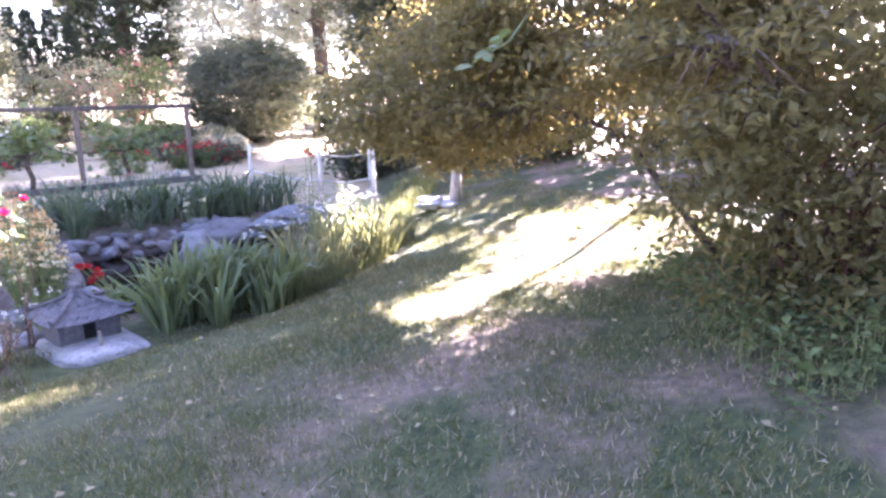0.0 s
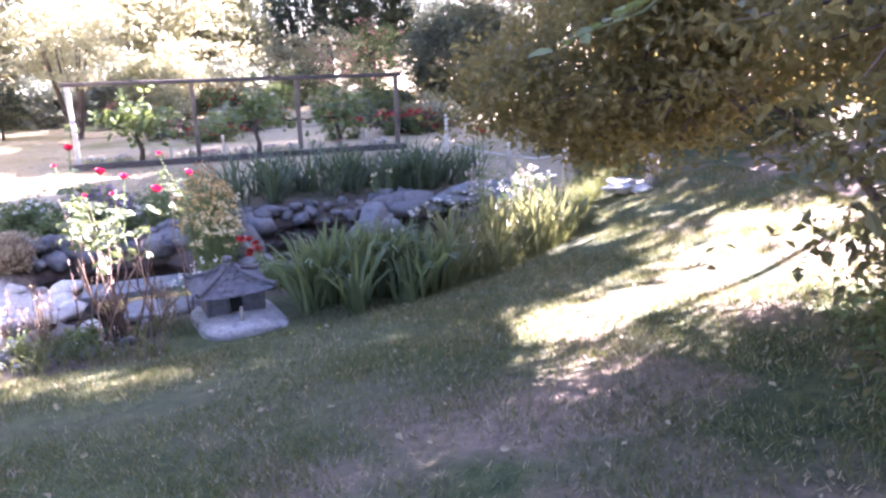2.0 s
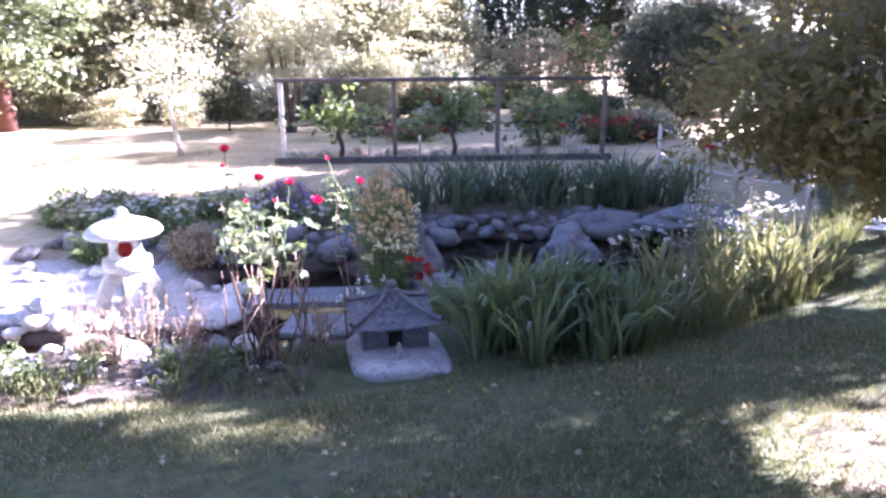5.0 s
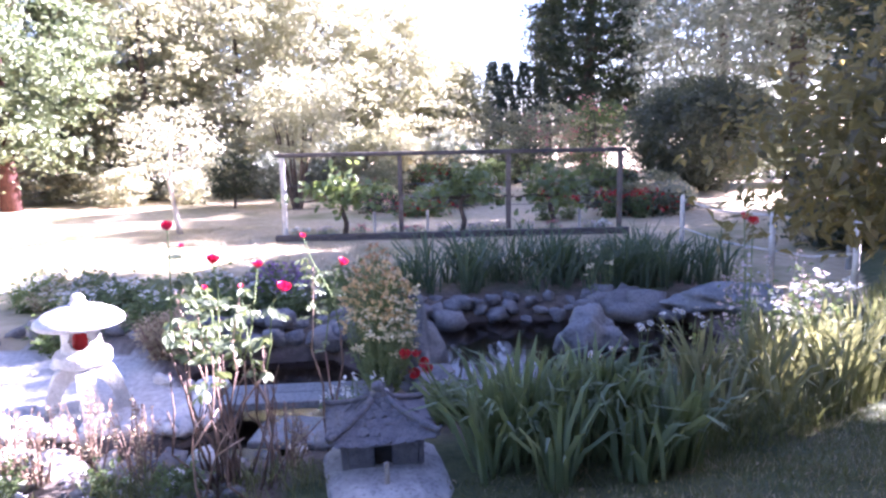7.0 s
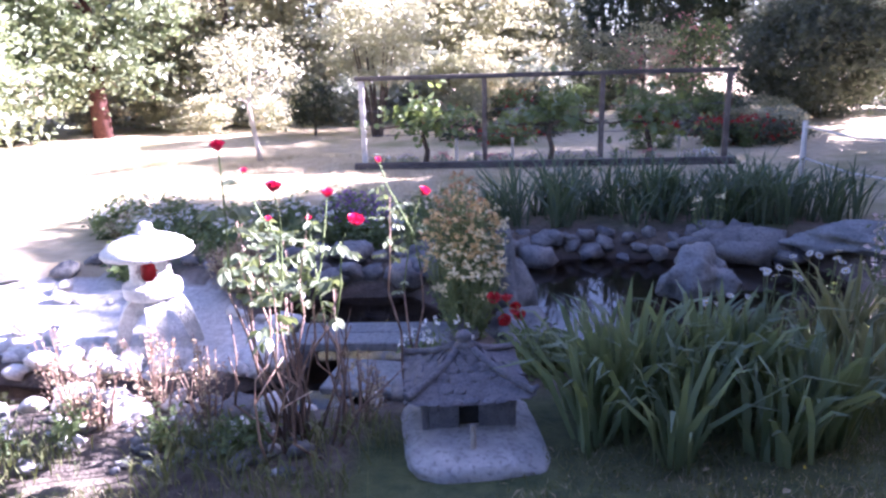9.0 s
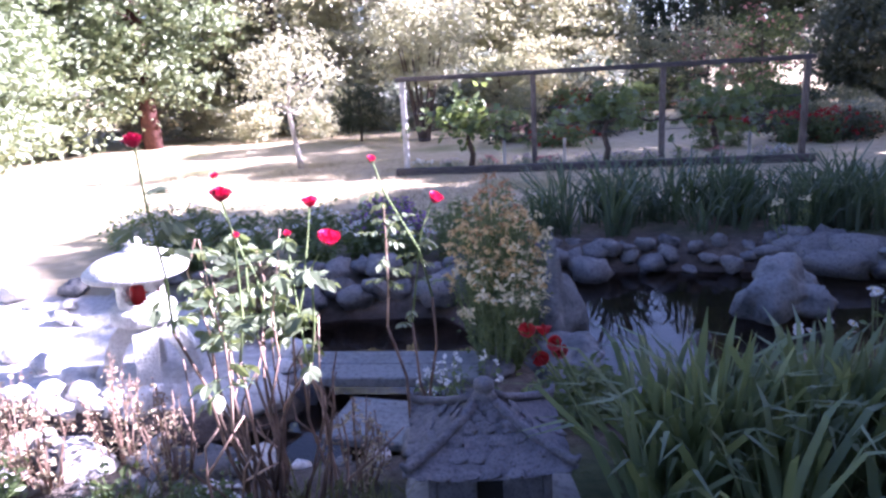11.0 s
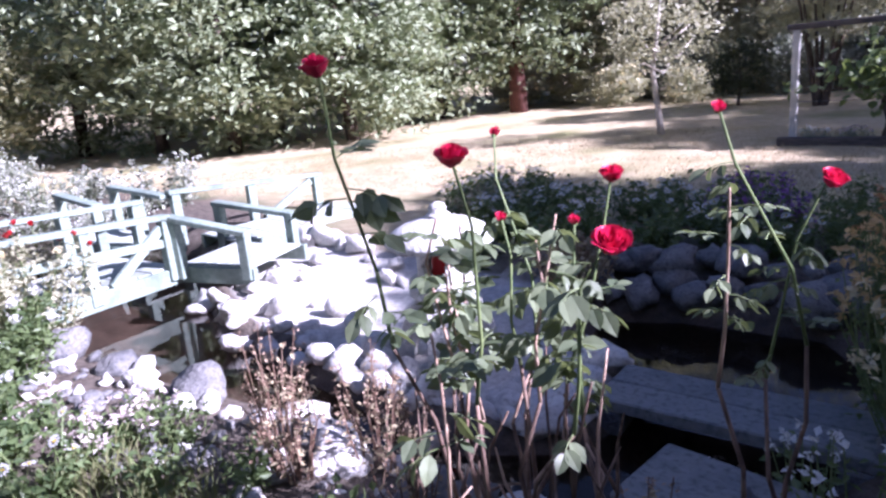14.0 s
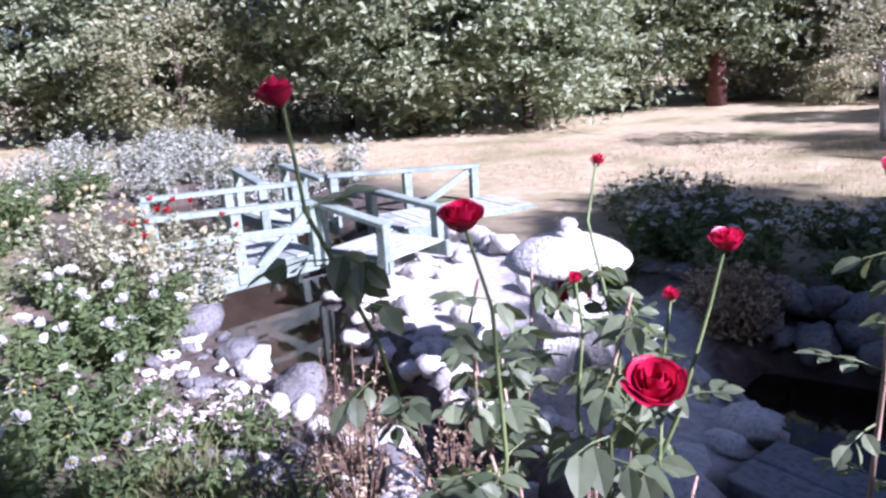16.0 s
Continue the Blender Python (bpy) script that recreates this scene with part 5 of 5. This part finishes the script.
for x, y in scatter([(-1.9, 8.8), (-1.0, 9.0), (-1.0, 10.4), (-2.0, 10.4)], 7):
    flower_plant("border_flower", "leafy plant with small cream flowers on the far bank", (x, y), 14, 0.55, 0.32, HERB, 0.06, 380, CREAM, 0.035)
flower_plant("tan_bush", "rounded tan bush with dry feathery tips beside the lantern", (-3.45, 7.75), 120, 0.5, 0.36, STRAW, 0.05, 1800, None, 0, stalk=DRY_STALK)
flower_plant("tan_bush", "low golden grass beside the lantern", (-5.2, 9.2), 80, 0.45, 0.4, GOLD_LEAF, 0.06, 1200, None, 0, stalk=DRY_STALK)
for x, y in ((-4.75, 8.1), (-3.9, 8.5), (-4.6, 8.7), (-3.2, 8.7)):
    flower_plant("leafy_plant", "leafy green plant among the stones", (x, y), 14, 0.4, 0.3, HERB, 0.09, 320, None, 0)

for x, y in scatter([(-0.75, 5.5), (-0.3, 5.6), (-0.4, 6.0), (-0.85, 6.2)], 5):
    flower_plant("waterside_plant", "leafy green plant at the water's edge", (x, y), 10, 0.35, 0.2, HERB, 0.07, 160, None, 0)
for x, y in along([(-0.75, 6.05), (-0.2, 5.95), (0.5, 6.05)], 0.22):
    stone(x, y, float(rng.uniform(0.16, 0.28)), "grey stone at the water's edge by the irises", "spit stones")
s = Shape()
for x, y in scatter([(-4.6, 4.15), (-1.6, 4.2), (-1.55, 4.75), (-4.6, 4.75)], 15):
    s.blades(on_ground(np.array([[x, y]]) + rng.normal(size=(70, 2)) * 0.1), 0.14, 0.009, 0.7)
solid("bank_grass", s, GRASS, "tufts of grass on the bare bank", "grass", kind="stuff")
# dry brown plants and weeds along the channel
for x, y, h in ((-3.55, 5.0, 0.75), (-3.1, 5.15, 0.7), (-3.3, 4.85, 0.6), (-2.7, 4.95, 0.6), (-1.75, 4.95, 0.5)):
    flower_plant("dry_plant", "brown dried plant with reddish stalks by the channel", (x, y), 16, h, 0.17, STRAW, 0.035, 130, DRY_HEAD, 0.018, "spike", DRY_STALK, 0.6)
for x, y in scatter([(-5.0, 4.3), (-2.0, 4.25), (-2.0, 4.8), (-4.9, 4.9)], 6):
    flower_plant("weed", "low green weed on the bare bank", (x, y), 10, 0.24, 0.17, HERB, 0.05, 130, None, 0)
for x, y in scatter([(-5.4, 4.4), (-4.0, 4.3), (-3.9, 4.75), (-5.2, 4.95)], 4):
    flower_plant("pale_groundcover", "low plant with pale pink flowers", (x, y), 16, 0.2, 0.24, HERB, 0.04, 200, PINK, 0.035)
for x, y in ((-5.7, 4.55), (-6.1, 4.75), (-6.3, 4.4), (-5.9, 4.2)):
    flower_plant("white_rose", "white rose shrub in full bloom", (x, y), 7, 0.62, 0.42, HERB, 0.06, 900, WHITE, 0.042, "rose", bloom_low=0.4)
for x, y in ((-6.7, 4.9), (-7.2, 4.5), (-6.9, 5.2)):
    flower_plant("golden_rose", "yellow-green rose shrub with red buds", (x, y), 16, 1.0, 0.5, PALE_LEAF, 0.06, 1500, SCARLET if x == -6.9 else CREAM, 0.03, "rose")
for x, y in scatter([(-16, 4.5), (-12.5, 6.3), (-10.2, 8.3), (-10.5, 9.3), (-13.5, 8.9), (-18, 8)], 24):
    flower_plant("silver_plant", "tall silvery plant with white flower plumes", (x, y), 18, float(rng.uniform(0.6, 1.2)), 0.7, SILVER, 0.09, 800, WHITE, 0.03, "spike", bloom_low=0.5)
for x, y in scatter([(-12, 2.5), (-7.4, 3.8), (-7.2, 4.4), (-9.5, 5.2), (-13, 5.4)], 14):
    flower_plant("daisy_clump", "clump of white daisies on the near bank", (x, y), 12, 0.75, 0.5, HERB, 0.08, 600, WHITE, 0.04, "daisy")

for k, (x, y) in enumerate(scatter([(-8.5, 2.2), (-4.3, 3.1), (-3.7, 4.15), (-5.2, 4.3), (-8, 4.3)], 34)):
    if k % 3 == 0:
        flower_plant("white_rose", "white rose shrub in full bloom", (x, y), 4, 0.5, 0.4, HERB, 0.055, 700, WHITE, 0.035, "rose", bloom_low=0.4)
    elif k % 3 == 1:
        flower_plant("oxeye_daisy", "thin-stemmed white daisies in the bed", (x, y), 10, 0.45, 0.3, HERB, 0.05, 400, WHITE, 0.03, "daisy")
    else:
        flower_plant("leafy_plant", "leafy green plant in the bed", (x, y), 14, 0.35, 0.35, HERB, 0.07, 420, None, 0)

# ---- vines on the trellis ----
for x, tall, wide in ((-2.25, 1.35, 0.75), (0.35, 1.55, 0.95), (2.35, 1.4, 0.85)):
    z = ground_z(x, 15.6)
    root = thing("grape_vine", "gnarled grape vine with broad leaves on the trellis", "vine", (x, 15.6, z), group="vines")
    s = Shape()
    s.tube([(0, 0, -0.05), (0.06, 0, 0.3), (-0.03, -0.02, 0.6), (0.03, -0.06, 0.85)], [0.07, 0.055, 0.05, 0.04], 8)
    for g in (-1, 1):
        s.tube([(0.02, -0.05, 0.8), (0.4 * g, -0.1, 0.9 + 0.06 * g), (0.8 * g, -0.12, 0.8), (1.15 * g, -0.12, 0.86)], [0.035, 0.028, 0.02, 0.01], 6)
    part("trunk", s, BARK, root, smooth=True)
    s = Shape()
    cx = rng.normal(size=46) * 0.42
    cz = 0.85 + rng.normal(size=46) * 0.25 * (1.15 - 0.6 * np.abs(cx)) + 0.25 * np.exp(-(cx / 0.5) ** 2)
    q = np.column_stack([cx, rng.normal(size=46) * 0.15 - 0.1, cz])
    q = (q[:, None] + rng.normal(size=(46, 9, 3)) * 0.1).reshape(-1, 3)
    q = q[rng.random(len(q)) < 0.75]
    s.broad(q, rng.normal(size=(len(q), 3)) - np.array([0, 0.3, 0.5]), 0.14, 0.95)
    part("foliage", s, VINE, root, kind="stuff")
for x in np.linspace(-3.0, 3.6, 12):
    flower_plant("bed_flower", "small flowering plant in the vine bed", (x + rng.normal() * 0.15, 15.25 + rng.normal() * 0.1), 10, 0.3, 0.25, SILVER, 0.06, 180, (ROSY, WHITE, PINK)[int(rng.integers(3))], 0.05)
for x in (3.2, 4.4, 5.1, 2.6):
    flower_plant("red_border_plant", "dark plant with red leaves behind the trellis", (x, 17.5 + rng.normal() * 0.3), 16, 0.75, 0.4, HERB, 0.09, 320, SCARLET, 0.09)
s = Shape()
s.tube([(0, 0, 0), (0, 0, 0.5)], 0.03, 8)
for x in (-0.4, 3.1, -1.6):
    solid("marker_stake", s.mesh("marker_stake"), WHITE_WOOD, "short white stake in the vine bed", "stake", (x, 16.0, ground_z(x, 16.0)), group="bed stakes")

# ---- grass and litter on the lawn ----
def blades_of_grass(polygon, count, tall, mat, name, label):
    q = scatter(polygon, count)
    keep = np.array([noise.noise((x * 1.3, y * 1.3, 4)) for x, y in q]) > rng.uniform(-0.5, 0.35, count)
    s = Shape()
    at = on_ground(q[keep])
    n = len(at)
    g = rng.uniform(0, 6.283, n)
    side = np.column_stack([np.cos(g), np.sin(g), np.zeros(n)]) * 0.004
    tip = at + np.column_stack([rng.normal(size=(n, 2)) * tall * 0.5, tall * rng.uniform(0.4, 1.3, n)])
    s.many(np.stack([at - side, at + side, tip], 1), [(0, 1, 2)])
    solid(name, s, mat, label, "grass", kind="stuff")


NEAR_LAWN = [(-4.5, 0.5), (-4.0, 4.1), (-1.6, 4.3), (-0.7, 4.6), (0.0, 4.7), (1.5, 5.0), (3.0, 5.9), (5.5, 8.5), (7.0, 8.0), (4.5, 2.0), (2.0, -0.2), (0.0, -1.0), (-2.5, -0.5)]
blades_of_grass(NEAR_LAWN, 150000, 0.045, GRASS, "lawn_grass", "short worn green lawn grass")
blades_of_grass(NEAR_LAWN, 50000, 0.035, STRAW, "dry_grass", "dry straw-coloured grass in the lawn")
blades_of_grass([(-14, 8.5), (-13, 14), (-5, 18), (4, 14.5), (-1, 11), (-7, 10.6)], 60000, 0.06, STRAW, "meadow_grass", "short dry meadow grass")
s = Shape()
q = on_ground(scatter(NEAR_LAWN, 260)) + np.array([0, 0, 0.03])
s.leaves(q, 0.045, 0.6, 0.15)
solid("fallen_leaves", s, STRAW, "scattered pale fallen leaves and petals on the lawn", "leaves", kind="stuff")
s = Shape()
q = on_ground(scatter([(-0.8, 3.6), (0.6, 3.6), (0.7, 4.3), (-0.6, 4.2)], 9)) + np.array([0, 0, 0.07])
s.leaves(q, 0.02, 0.9, 0.2)
solid("buttercups", s, YELLOW, "small yellow flowers in the lawn", "flowers", kind="stuff")
